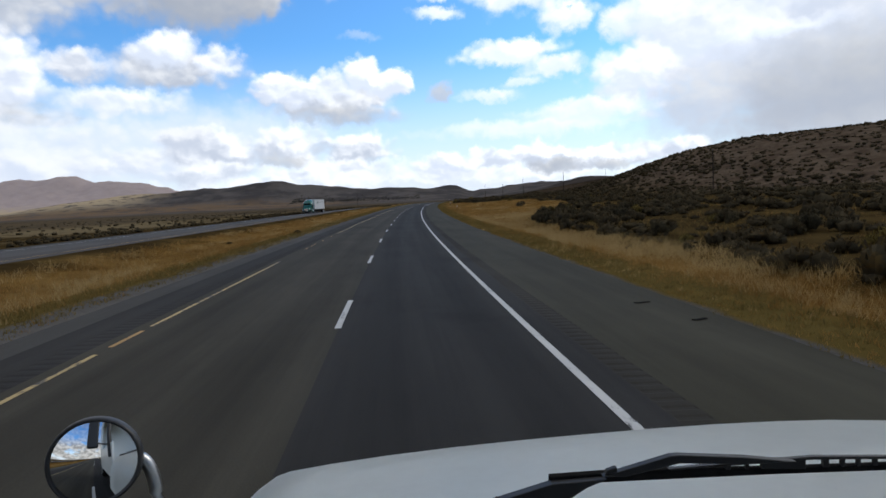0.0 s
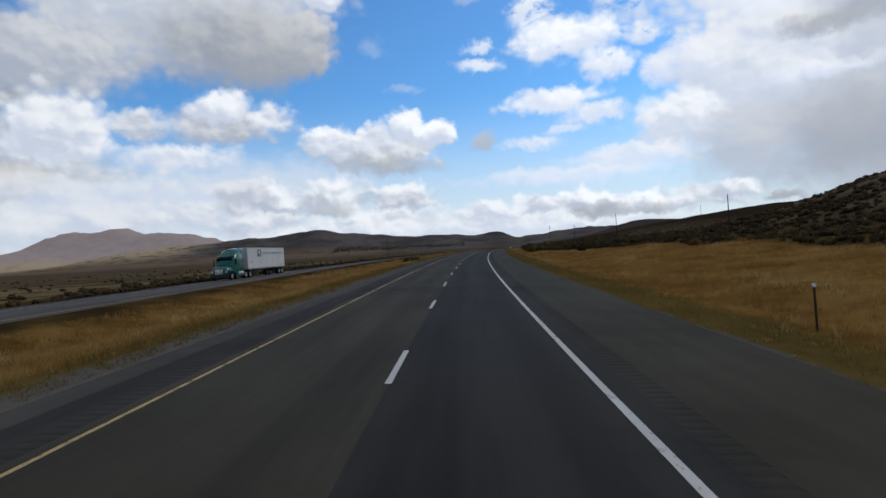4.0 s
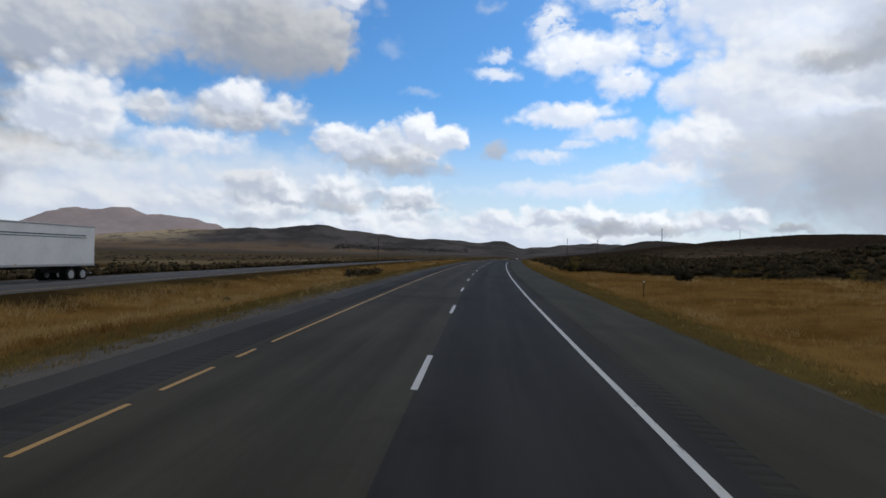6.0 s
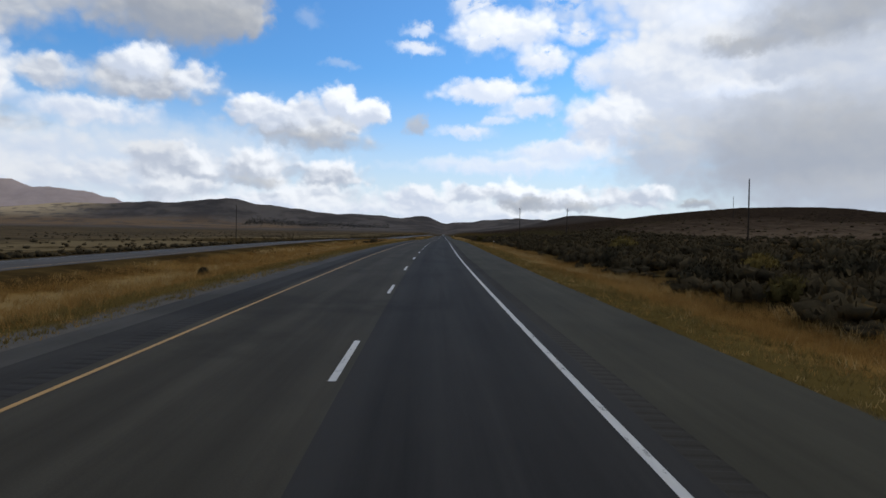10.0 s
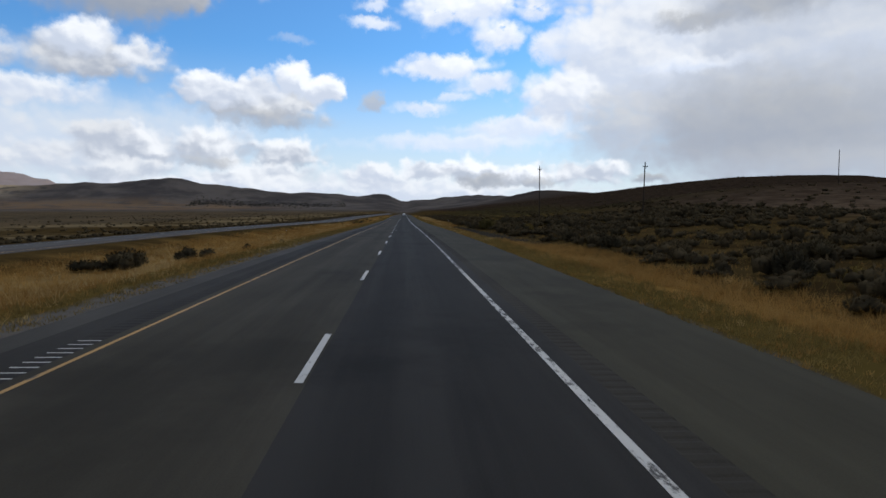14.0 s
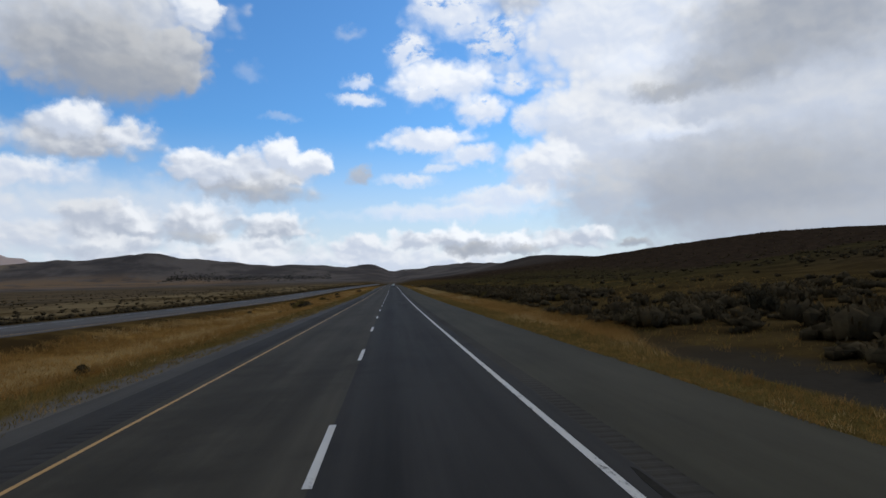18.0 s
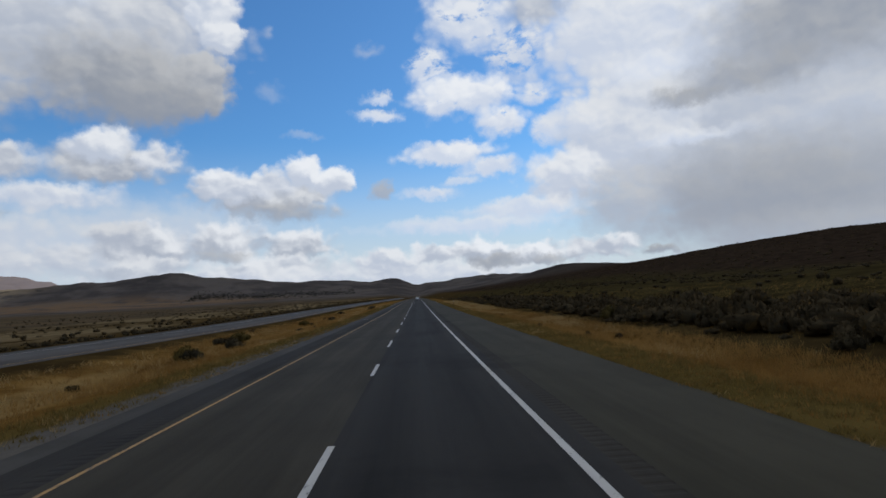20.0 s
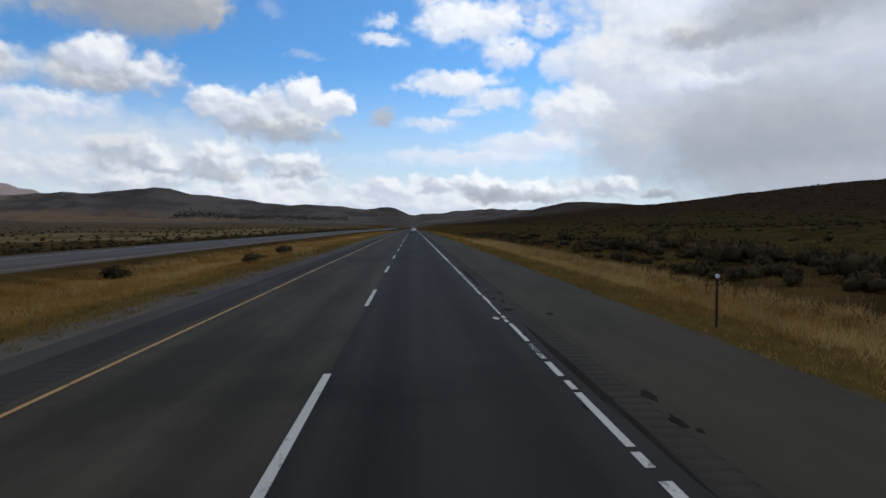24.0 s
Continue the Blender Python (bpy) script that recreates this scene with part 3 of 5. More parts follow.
    # a strip of bare gravel outside the thin verge, and an olive meadow farther on
    gravel = q.m("MULTIPLY", q.m("MULTIPLY", q.ramp(s2, 8.0, 9.2), q.ramp(s2, 13.0, 11.5)), q.m("MULTIPLY", q.ramp(y, 382.0, 400.0), q.ramp(y, 470.0, 452.0)))
    c = q.mix(gravel, c, q.mix(n3, (0.026, 0.023, 0.018), (0.056, 0.050, 0.041)))
    meadow = q.m("MULTIPLY", q.m("MULTIPLY", q.ramp(s2, 22.0, 30.0), q.ramp(s2, 130.0, 90.0)), q.m("MULTIPLY", q.ramp(y, 480.0, 540.0), q.ramp(y, 1100.0, 850.0)))
    c = q.mix(q.m("MULTIPLY", meadow, 0.85), c, q.mix(q.ramp(n2, 0.35, 0.65), (0.030, 0.025, 0.011), (0.056, 0.046, 0.019)))
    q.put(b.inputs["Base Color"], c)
    bump(q, b, q.m("ADD", n3, q.m("MULTIPLY", n2, 2.0)), 0.6, 0.12)
    return mt


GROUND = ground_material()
sides = np.unique(np.concatenate([-np.geomspace(60, 4200, 120), np.linspace(-60, -35, 16), [O_FAR - 0.05, O_FAR + 0.05, -28, O_NEAR - 0.05, O_NEAR + 0.05],
                                  np.linspace(O_NEAR + 0.5, L_EDGE - 0.2, 16), [L_EDGE - 0.05, L_EDGE + 0.05, 0, R_EDGE - 0.05, R_EDGE + 0.05],
                                  np.linspace(6.5, 60, 40), np.geomspace(61.5, 3800, 130)]))
ys = np.unique(np.concatenate([np.linspace(-260, -70, 20), np.arange(-68, 720, 3.0), np.geomspace(722, 4700, 190)]))
S, Y = np.meshgrid(sides, ys)
X = road_x(Y) + S * np.cos(road_a(Y))
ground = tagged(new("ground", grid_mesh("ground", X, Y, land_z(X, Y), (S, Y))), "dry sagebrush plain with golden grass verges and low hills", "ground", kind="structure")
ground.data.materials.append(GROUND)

# ---- pavement ----
road_ys = np.concatenate([np.arange(-80, 720, 2.0), np.geomspace(720, 2600, 60)])


def strip(name, parent, a, b, mat, y=road_ys, up=0.0, thick=0.0, n=2, label="", drift=0.0):
    """A length of pavement or paint between two distances from the line."""
    s = np.linspace(a, b, n)
    S, Y0 = np.meshgrid(s, y)
    S = S + drift * ease(Y0, 240, 170)
    ang = road_a(Y0)
    X = road_x(Y0) + S * np.cos(ang)
    Y = Y0 - S * np.sin(ang)
    Z = road_z(Y0) - road_b(Y0) * S + up
    if thick:
        X, Y = np.hstack([X[:, :1], X, X[:, -1:]]), np.hstack([Y[:, :1], Y, Y[:, -1:]])
        Z = np.hstack([Z[:, :1] - thick, Z, Z[:, -1:] - thick])
        S, Y0 = np.hstack([S[:, :1] - thick, S, S[:, -1:] + thick]), np.hstack([Y0[:, :1], Y0, Y0[:, -1:]])
    ob = new(name, grid_mesh(name, X, Y, Z, (S, Y0)))
    ob.data.polygons.foreach_set("use_smooth", np.zeros(len(ob.data.polygons), bool))
    ob.data.materials.append(mat)
    ob.parent = parent
    if label: tagged(ob, label)
    return ob


road = tagged(new("road"), "two-lane asphalt highway with painted lines and rumble strips", "road", kind="structure")
strip("left_lane", road, R_YELLOW + 0.2, R_DASH + 0.02, LANE_OLD, thick=0.2)
strip("right_lane", road, R_DASH + 0.02, 2.78, LANE_DARK, thick=0.2, label="darker, newer asphalt lane")
strip("left_shoulder", road, -6.2, -5.55, SHOULDER_DARK, thick=0.2)
strip("shoulder_edge", road, L_EDGE, -6.2, SHOULDER_PALE, thick=0.2, label="pale gravelly asphalt at the pavement's edge")
strip("shoulder_joint", road, -5.12, R_YELLOW + 0.2, LANE_OLD, thick=0.2)
strip("right_shoulder", road, 3.18, R_EDGE, SHOULDER, thick=0.2)
def stretch(a, b): return np.concatenate([[a], road_ys[(road_ys > a) & (road_ys < b)], [b]])


for a, b, paint in ((-80, 316, WHITE_PAINT), (316, 366, WHITE_WORN), (366, 386, WHITE_GONE), (416.5, 437, WHITE_GONE), (437, 592, WHITE_PAINT), (609, 625, WHITE_GONE), (625, 2600, WHITE_PAINT)):
    strip("edge_line", road, R_WHITE - 0.065, R_WHITE + 0.065, paint, stretch(a, b), 0.005, label="worn white edge line", drift=-0.09)
# lengths where the white line has broken up
line_rng = random.Random(4)
for a, b in ((386.3, 398.0), (398.6, 416.3), (592.3, 608.7)):
    while a < b - 0.3:
        c = min(a + line_rng.uniform(0.3, 2.2), b)
        strip("edge_line", road, R_WHITE - line_rng.uniform(0.03, 0.065), R_WHITE + line_rng.uniform(0.02, 0.06), WHITE_GONE if line_rng.random() < 0.3 else WHITE_PAINT, np.linspace(a, c, 3), 0.005, label="broken length of white edge line")
        a = c + line_rng.uniform(0.05, 0.28)
for a, b, paint in ((-80, 9.8, YELLOW_GONE), (10.3, 11.6, YELLOW_PAINT), (12.0, 24.9, YELLOW_GONE), (31.4, 32.2, YELLOW_PAINT), (33.4, 33.9, YELLOW_PAINT), (34.6, 35.0, YELLOW_PAINT),
                    (38.0, 38.4, YELLOW_PAINT), (42.2, 42.8, YELLOW_PAINT), (46.5, 152.6, YELLOW_GONE), (153.4, 155.5, YELLOW_PAINT), (156.3, 158.1, YELLOW_PAINT), (159.1, 160.1, YELLOW_PAINT),
                    (161.1, 408, YELLOW_PAINT), (408, 428.5, YELLOW_GONE), (428.5, 612, YELLOW_PAINT), (612, 630, YELLOW_GONE), (630, 2600, YELLOW_PAINT)):
    strip("edge_line", road, R_YELLOW - 0.042, R_YELLOW + 0.042, paint, stretch(a, b), 0.005, label="worn yellow edge line")
CYCLE, DASH, FIRST = 12.192, 3.25, 11.21
run_s = _run(_v)
for k in range(-6, 62):
    s0 = FIRST + CYCLE * k
    back = 1.1 if s0 > 520 else (0.1 if 380 < s0 < 440 else 0.0)       # dashes painted over, longer
    ends = [float(np.interp(s, run_s, _y)) if 0 < s < run_s[-1] else (s if s < 0 else _y[-1] + (s - run_s[-1]) * math.cos(_head[-1])) for s in (s0 - back, s0 + DASH)]
    mid_y = sum(ends) / 2
    at = R_DASH - 0.16 * float(ease(mid_y, 165, 195) * ease(mid_y, 300, 275)) - 0.08 * float(ease(mid_y, 275, 300) * ease(mid_y, 385, 365))
    strip("lane_dash", road, at - 0.06, at + 0.06, WHITE_PAINT, np.linspace(*ends, 3), 0.005)

far_road = tagged(new("opposite_road"), "grey asphalt carriageway across the grass median", "road", kind="structure")


def opposite(name, a, b, mat, y, up=0.0, thick=0.0):
    s = np.array([a, b])
    S, Y = np.meshgrid(s, y)
    X = road_x(Y) + S * np.cos(road_a(Y))
    Z = road_z(Y) * ease(S, -60, -10) + opp_up(Y) + up + 0 * S
    X, Y, S = (np.hstack([c[:, :1], c, c[:, -1:]]) for c in (X, Y, S))
    Z = np.hstack([Z[:, :1] - thick, Z, Z[:, -1:] - thick])
    ob = new(name, grid_mesh(name, X, Y, Z, (S, Y)))
    ob.data.materials.append(mat)
    ob.parent = far_road
    return ob


opposite("pavement", O_FAR, O_NEAR, OPPOSITE, road_ys, 0.02, 0.25)
opposite("edge_line", -23.1, -22.97, YELLOW_PAINT, road_ys, 0.026)
opposite("edge_line", -31.3, -31.17, WHITE_PAINT, road_ys, 0.026)

# ---- plants ----
rng = np.random.default_rng(7)


def reach_of(y):
    """How far right of the road's line the grass verge ends and the brush begins."""
    return 12.0 + 21.0 * ease(y, 50, 130) * ease(y, 240, 205)


def leaves(n, w, h, leaf, seed, rings=3, segs=6, lumps=3, core=0.6):
    """A bush: a few loose lumps of upright sprigs round small dense hearts. Quads with their normals, n x 4 x 6, the foot at zero."""
    r = np.random.default_rng(seed)
    first = np.arange(lumps) == 0
    la = np.arange(lumps) * 2.4 + r.uniform(0, 6.283)
    off = np.where(first, 0.05, r.uniform(0.18, 0.34, lumps)) * w
    rad = np.where(first, 0.32, r.uniform(0.16, 0.28, lumps)) * w
    lz = np.where(first, 0.38, r.uniform(0.20, 0.46, lumps)) * h
    lh = np.where(first, 0.48, r.uniform(0.26, 0.46, lumps)) * h
    mid = np.stack([np.cos(la) * off, np.sin(la) * off, lz], 1)
    A, T = np.meshgrid(np.arange(segs) * 6.283 / segs, np.linspace(-0.7, 1.57, rings + 1))
    body = []
    for k in range(lumps):
        a = A + 0.5 * k
        d = np.stack([np.cos(T) * np.cos(a), np.cos(T) * np.sin(a), np.sin(T)], -1)
        bulge = 1 + r.normal(0, 0.22, A.shape) * (T < 1.5)
        P = mid[k] + d * np.array([rad[k], rad[k], lh[k]]) * core * bulge[..., None]
        N = d / np.array([rad[k], rad[k], lh[k]])
        N /= np.linalg.norm(N, axis=2, keepdims=True)
        F = np.concatenate([P, N], 2)
        nxt = np.roll(F, -1, 1)
        body.append(np.stack([F[:-1], nxt[:-1], nxt[1:], F[1:]], 2).reshape(-1, 4, 6))
    k = r.choice(lumps, n, p=rad ** 2 / (rad ** 2).sum())
    a, t = r.uniform(0, 6.283, n), np.arcsin(r.uniform(-0.3, 1.0, n))
    d = np.stack([np.cos(t) * np.cos(a), np.cos(t) * np.sin(a), np.sin(t)], 1)
    c = mid[k] + d * np.stack([rad[k], rad[k], lh[k]], 1) * r.uniform(0.70, 1.08, (n, 1)) ** 0.7
    c[:, 2] = np.where(c[:, 2] < 0.04, r.uniform(0.04, 0.25 * h, n), c[:, 2])
    up = d * 0.75 + (0, 0, 0.8) + r.normal(0, 0.32, (n, 3))
    up /= np.linalg.norm(up, axis=1, keepdims=True)
    u = np.cross(up, r.normal(0, 1, (n, 3)))
    u /= np.linalg.norm(u, axis=1, keepdims=True) + 1e-9
    lw, ll = leaf * r.uniform(0.35, 0.70, (n, 1)), leaf * r.uniform(0.8, 1.6, (n, 1))
    sprig = np.stack([c - u * lw * 0.4 - up * ll * 0.6, c + u * lw * 0.4 - up * ll * 0.6, c + u * lw + up * ll * 0.3, c - u * lw * 0.5 + up * ll * 0.8], 1)
    face = np.cross(sprig[:, 1] - sprig[:, 0], sprig[:, 3] - sprig[:, 0])
    face /= np.linalg.norm(face, axis=1, keepdims=True) + 1e-9
    out = face * 0.45 + d * 0.75 + (0, 0, 0.35)
    turned = (face * out).sum(1) < 0
    sprig[turned] = sprig[turned][:, ::-1]
    face = np.where(turned[:, None], -face, face) * 0.45 + d * 0.75 + (0, 0, 0.35)
    face /= np.linalg.norm(face, axis=1, keepdims=True)
    return np.concatenate(body + [np.concatenate([sprig, np.repeat(face[:, None, :], 4, 1)], 2)])


def quad_mesh(name, f):
    """Loose faces; the last three of six columns are their normals."""
    me = bpy.data.meshes.new(name)
    v = np.asarray(f, np.float32)
    k = v.shape[0] * v.shape[1]
    me.vertices.add(k)
    me.vertices.foreach_set("co", v[..., :3].ravel())
    finish(me, np.arange(k).reshape(-1, v.shape[1]))
    if v.shape[2] == 6:
        me.polygons.foreach_set("use_smooth", np.ones(v.shape[0], bool))
        me.attributes.new("custom_normal", "FLOAT_VECTOR", "POINT").data.foreach_set("vector", v[..., 3:].ravel())
        me.update()
    return me


def scatter(protos, xs, ys, scale, seed, sink=0.03):
    """All the quads of many bushes, set on the land."""
    r = np.random.default_rng(seed)
    zs = land_z(xs, ys) - sink
    which = r.integers(0, len(protos), len(xs))
    out = []
    for k, pr in enumerate(protos):
        i = np.nonzero(which == k)[0]
        a = r.uniform(0, 6.283, len(i))
        c, s = np.cos(a)[:, None, None], np.sin(a)[:, None, None]
        sc = scale[i][:, None, None]
        tall = sc * r.uniform(0.75, 1.25, (len(i), 1, 1))
        x = (pr[None, :, :, 0] * c - pr[None, :, :, 1] * s) * sc + xs[i][:, None, None]
        y = (pr[None, :, :, 0] * s + pr[None, :, :, 1] * c) * sc + ys[i][:, None, None]
        z = pr[None, :, :, 2] * tall + zs[i][:, None, None]
        nx, ny = pr[None, :, :, 3] * c - pr[None, :, :, 4] * s, pr[None, :, :, 3] * s + pr[None, :, :, 4] * c
        out.append(np.stack([x, y, z, nx, ny, pr[None, :, :, 5] + 0 * nx], -1).reshape(-1, 4, 6).astype(np.float32))
    return np.concatenate(out)


def beside(side, y):
    return road_x(y) + side * np.cos(road_a(y)), y + 0 * side


SAGE = mottled("sagebrush_leaves", (0.040, 0.031, 0.018), (0.102, 0.082, 0.049), 0.40, 5.0, relief=0, wear=(0.120, 0.078, 0.030), per="island", vary=0.35, through=0.25)
SAGE_NEAR = mottled("sagebrush", (0.038, 0.031, 0.019), (0.106, 0.090, 0.057), 1.6, 16.0, relief=0, per="object", vary=0.4, through=0.25)
RABBIT = mottled("rabbitbrush", (0.070, 0.055, 0.018), (0.19, 0.145, 0.052), 1.2, 16.0, relief=0, per="object", through=0.25)
TREES = mottled("juniper_foliage", (0.018, 0.020, 0.014), (0.040, 0.042, 0.030), 0.3, 3.0, relief=0)
TWIG = mottled("twigs", (0.030, 0.024, 0.018), (0.07, 0.055, 0.04), 2.0, 20.0, relief=0)
STRAW = mottled("dry_grass", (0.15, 0.072, 0.017), (0.45, 0.285, 0.10), 0.12, 0.60, relief=0, per="island", vary=0.10, through=0.45)
PALE = mottled("pale_straw", (0.30, 0.195, 0.075), (0.52, 0.385, 0.18), 0.12, 0.60, relief=0, per="island", vary=0.10, through=0.45)
GREEN = mottled("verge_weeds", (0.115, 0.086, 0.026), (0.23, 0.168, 0.060), 0.3, 2.0, relief=0, per="island", vary=0.2, through=0.45)


def stuff(name, quads, mat, label, category="plants"):
    ob = tagged(new(name, quad_mesh(name, quads)), label, category, kind="stuff")
    ob.data.materials.append(mat)
    return ob


# brush on the right: thick close to the verge, thinner up the slope
n = 11500
y = rng.uniform(-50, 760, n)
s = reach_of(y) + 0.5 + 1.5 * ease(y, 480, 520) + 62 * rng.uniform(0, 1, n) ** 1.3
clump = waves(s, y, 6.0, 8.0) + 0.5 * waves(s, y, 17.0, 9.0)
olive = (y > 490) & (s > 24) & (s < 62)
keep = (clump + rng.normal(0, 0.35, n) > -0.30 - 0.9 * ease(y, 200, 240) * ease(y, 330, 290) - 0.4 * ease(y, 300, 330) * ease(y, 480, 420)) & ~(olive & (rng.uniform(0, 1, n) < 0.85))
s, y = s[keep], y[keep]
size = rng.uniform(0.45, 1.25, len(s)) ** 1.2 * (1.0 + 0.3 * (clump[keep] > 0.4) + 0.45 * ease(y, 200, 240) * ease(y, 340, 300) + 0.35 * ease(y, 410, 435) * ease(y, 490, 470)) * (1 - 0.3 * ease(y, 470, 510))
near_i = np.nonzero((s < reach_of(y) + 11) & (rng.uniform(0, 1, len(s)) < 0.5) & (y > 10) & (y < 640))[0][:280]
far_mask = np.ones(len(s), bool)
far_mask[near_i] = False
close = [(float(s[i]), float(y[i]), float(size[i])) for i in near_i]
far_kind = [leaves(20, 1.5, 0.90 - 0.05 * (k % 3), 0.13, 50 + k, 2, 5, 3, 0.86) for k in range(6)]
mid = [leaves(56, 1.45 + 0.1 * (k % 3), 0.92 - 0.08 * (k % 4), 0.098, 30 + k, 2, 6, 4, 0.80) for k in range(6)]
# a thick hedge of tall brush behind the verge towards the end
n = 620
hy, hs = rng.uniform(500, 665, n), 15.0 + 9.5 * rng.uniform(0, 1, n) ** 1.2
hk = (waves(hs, hy, 7.0, 4.0) > -0.35) & (hs > 15.0 + 4.0 * ease(hy, 590, 630))
fs, fy, fz = np.concatenate([s[far_mask], hs[hk]]), np.concatenate([y[far_mask], hy[hk]]), np.concatenate([size[far_mask], rng.uniform(0.9, 1.75, n)[hk]])
nearby = fs < reach_of(fy) + 20
sage_quads = []
for kind, sel in ((mid, nearby), (far_kind, ~nearby)):
    x, yy = beside(fs[sel], fy[sel])
    sage_quads.append(scatter(kind, x, yy, fz[sel], 11, 0.06))
stuff("sagebrush_field", np.concatenate(sage_quads), SAGE, "grey-green and brown sagebrush covering the slope", "brush")
# higher up and farther off
n = 11500
y = np.where(np.arange(n) < 5200, rng.uniform(60, 300, n), rng.uniform(-60, 1300, n))
s = np.where(np.arange(n) < 5200, 66 + 150 * rng.uniform(0, 1, n), 66 + 330 * rng.uniform(0, 1, n) ** 1.5)
low = [leaves(8, 1.6, 0.80, 0.17, 60 + k, 2, 4, 2, 0.9) for k in range(5)]
x, yy = beside(s, y)
stuff("hillside_brush", scatter(low, x, yy, rng.uniform(0.6, 1.35, n), 12, 0.30), SAGE, "dark brush dotted over the hillsides", "brush")
# across the other carriageway: a thick strip, then thin
n = 4600
y = rng.uniform(-40, 1100, n)
s = -36.2 - 190 * rng.uniform(0, 1, n) ** 4.5
x, yy = beside(s, y)
stuff("plain_brush", scatter(low, x, yy, rng.uniform(0.4, 0.95, n) + 0.35 * (s > -60) * ease(y, 120, 200) * ease(y, 330, 260), 13, 0.12), SAGE, "dark brush along the far side of the opposite road", "brush")

# single bushes close to the road, each a thing of its own
protos = []
for k in range(8):
    w, h = 1.25 + 0.12 * (k % 3), 0.95 + 0.1 * (k % 2)
    crown = quad_mesh("foliage", leaves(480, w, h, 0.062, 100 + k, 3, 7, 6, 0.74) if k < 6 else leaves(340, w, h, 0.11, 100 + k, 3, 6, 5, 0.4))
    crown.materials.append(RABBIT if k == 5 else SAGE_NEAR)
    stems = bpy.data.meshes.new("stems")
    bm = bmesh.new()
    foot = bm.verts.new((0, 0, -0.05))
    for i in range(9):
        a = 0.7 * i + k
        tip = Vector((math.cos(a) * 0.40 * w, math.sin(a) * 0.40 * w, (0.6 + 0.04 * (i % 4)) * h))
        across = Vector((-math.sin(a), math.cos(a), 0)) * 0.012
        mid_v = [bm.verts.new(tip * 0.5 + across), bm.verts.new(tip * 0.5 - across)]
        bm.faces.new((foot, mid_v[0], mid_v[1]))
        bm.faces.new((mid_v[0], bm.verts.new(tip), mid_v[1]))
    bm.to_mesh(stems)
    bm.free()
    stems.materials.append(TWIG)
    protos.append((crown, stems))


def bush(side, y, size, k, label="grey-green sagebrush bush standing in dry ground", tall=1.0, weed=False):
    x, yy = beside(np.array([side]), np.array([y]))
    k = 6 + k % 2 if weed else k % 6
    ob = new("sagebrush", protos[k][1])
    ob.matrix_basis = Matrix.LocRotScale((x[0], yy[0], float(land_z(x, yy)[0]) - 0.03), Euler((0, 0, (k * 2.4 + y) % 6.28)), (size, size, size * tall))
    leafy = tagged(new("foliage", protos[k][0]), kind="stuff")
    leafy.parent = ob
    return tagged(ob, label, "bush", "sagebrush along the verge")


for j, (side, y0, sz) in enumerate(close):
    bush(side, y0, sz * 1.1, j, "yellowish rabbitbrush bush at the verge" if j % 6 == 5 else "grey-green sagebrush bush standing in dry ground")
# bushes in the grass of the median
for j, (side, y0, sz, tall) in enumerate(((-15.6, 375.6, 1.3, 0.6), (-14.0, 376.2, 1.4, 0.9), (-14.9, 376.0, 1.0, 0.7), (-12.9, 381.0, 1.2, 0.85), (-12.2, 382.4, 0.9, 0.8),
                                          (-15.2, 543.5, 1.3, 0.8), (-16.3, 542.0, 1.1, 0.7), (-11.2, 549.0, 0.6, 0.7), (-10.6, 628.0, 1.0, 0.8), (-16.6, 623.0, 1.5, 0.55),
                                          (-12.9, 534.2, 1.2, 0.9), (-13.2, 526.6, 1.3, 0.8), (-12.4, 525.2, 1.0, 0.9), (-10.6, 197.0, 1.5, 0.7), (-10.0, 199.5, 1.3, 0.7),
                                          (-12.0, 203.0, 1.2, 0.7), (-10.8, 208.0, 1.2, 0.7), (-15.0, 572.0, 1.1, 0.8), (-12.5, 581.0, 1.0, 0.8), (-11.0, 640.0, 1.2, 0.8))):
    bush(side, y0, sz, j, "dark brown bush standing in the dry grass median", tall)
for j, (side, y0, sz) in enumerate(((19.2, 206.0, 1.5), (18.0, 63.0, 1.4), (20.5, 66.0, 1.2), (22.0, 120.0, 1.3), (24.0, 128.0, 1.1), (27.0, 170.0, 1.2))):
    bush(side, y0, sz, j, "dark bush standing alone in golden grass")

# small dark clumps of weed in the median and the verge
r9 = np.random.default_rng(5)
for j in range(36):
    left = j % 3 > 0
    y0 = float(r9.uniform(20, 640))
    side = float(r9.uniform(-19, -8.5)) if left else float(r9.uniform(8.5, 11.5))
    bush(side, y0, float(r9.uniform(0.3, 0.6)), j, "small dark brown weed clump in dry grass", float(r9.uniform(0.6, 1.2)), True)


def tufts(sides, ys, tall, blades, width, seed):
    """Grass: each tuft a fan of thin, leaning, tapered blades."""
    r = np.random.default_rng(seed)
    n = len(sides)
    x, y = beside(sides, ys)
    z = land_z(x, y)
    base = np.repeat(np.stack([x, y, z], 1), blades, 0) + np.concatenate([r.normal(0, 0.07, (n * blades, 2)), np.full((n * blades, 1), -0.02)], 1)
    h = np.repeat(tall, blades) * r.uniform(0.55, 1.15, n * blades)
    a = r.uniform(0, 6.283, n * blades)
    lean = r.uniform(0.2, 0.95, n * blades) * h
    tip = base + np.stack([np.cos(a) * lean, np.sin(a) * lean, h], 1)
    b = r.uniform(0, 6.283, n * blades)
    w = np.stack([np.cos(b), np.sin(b), 0 * b], 1) * width * r.uniform(0.6, 1.4, (n * blades, 1))
    return np.stack([base - w, base + w, tip], 1)


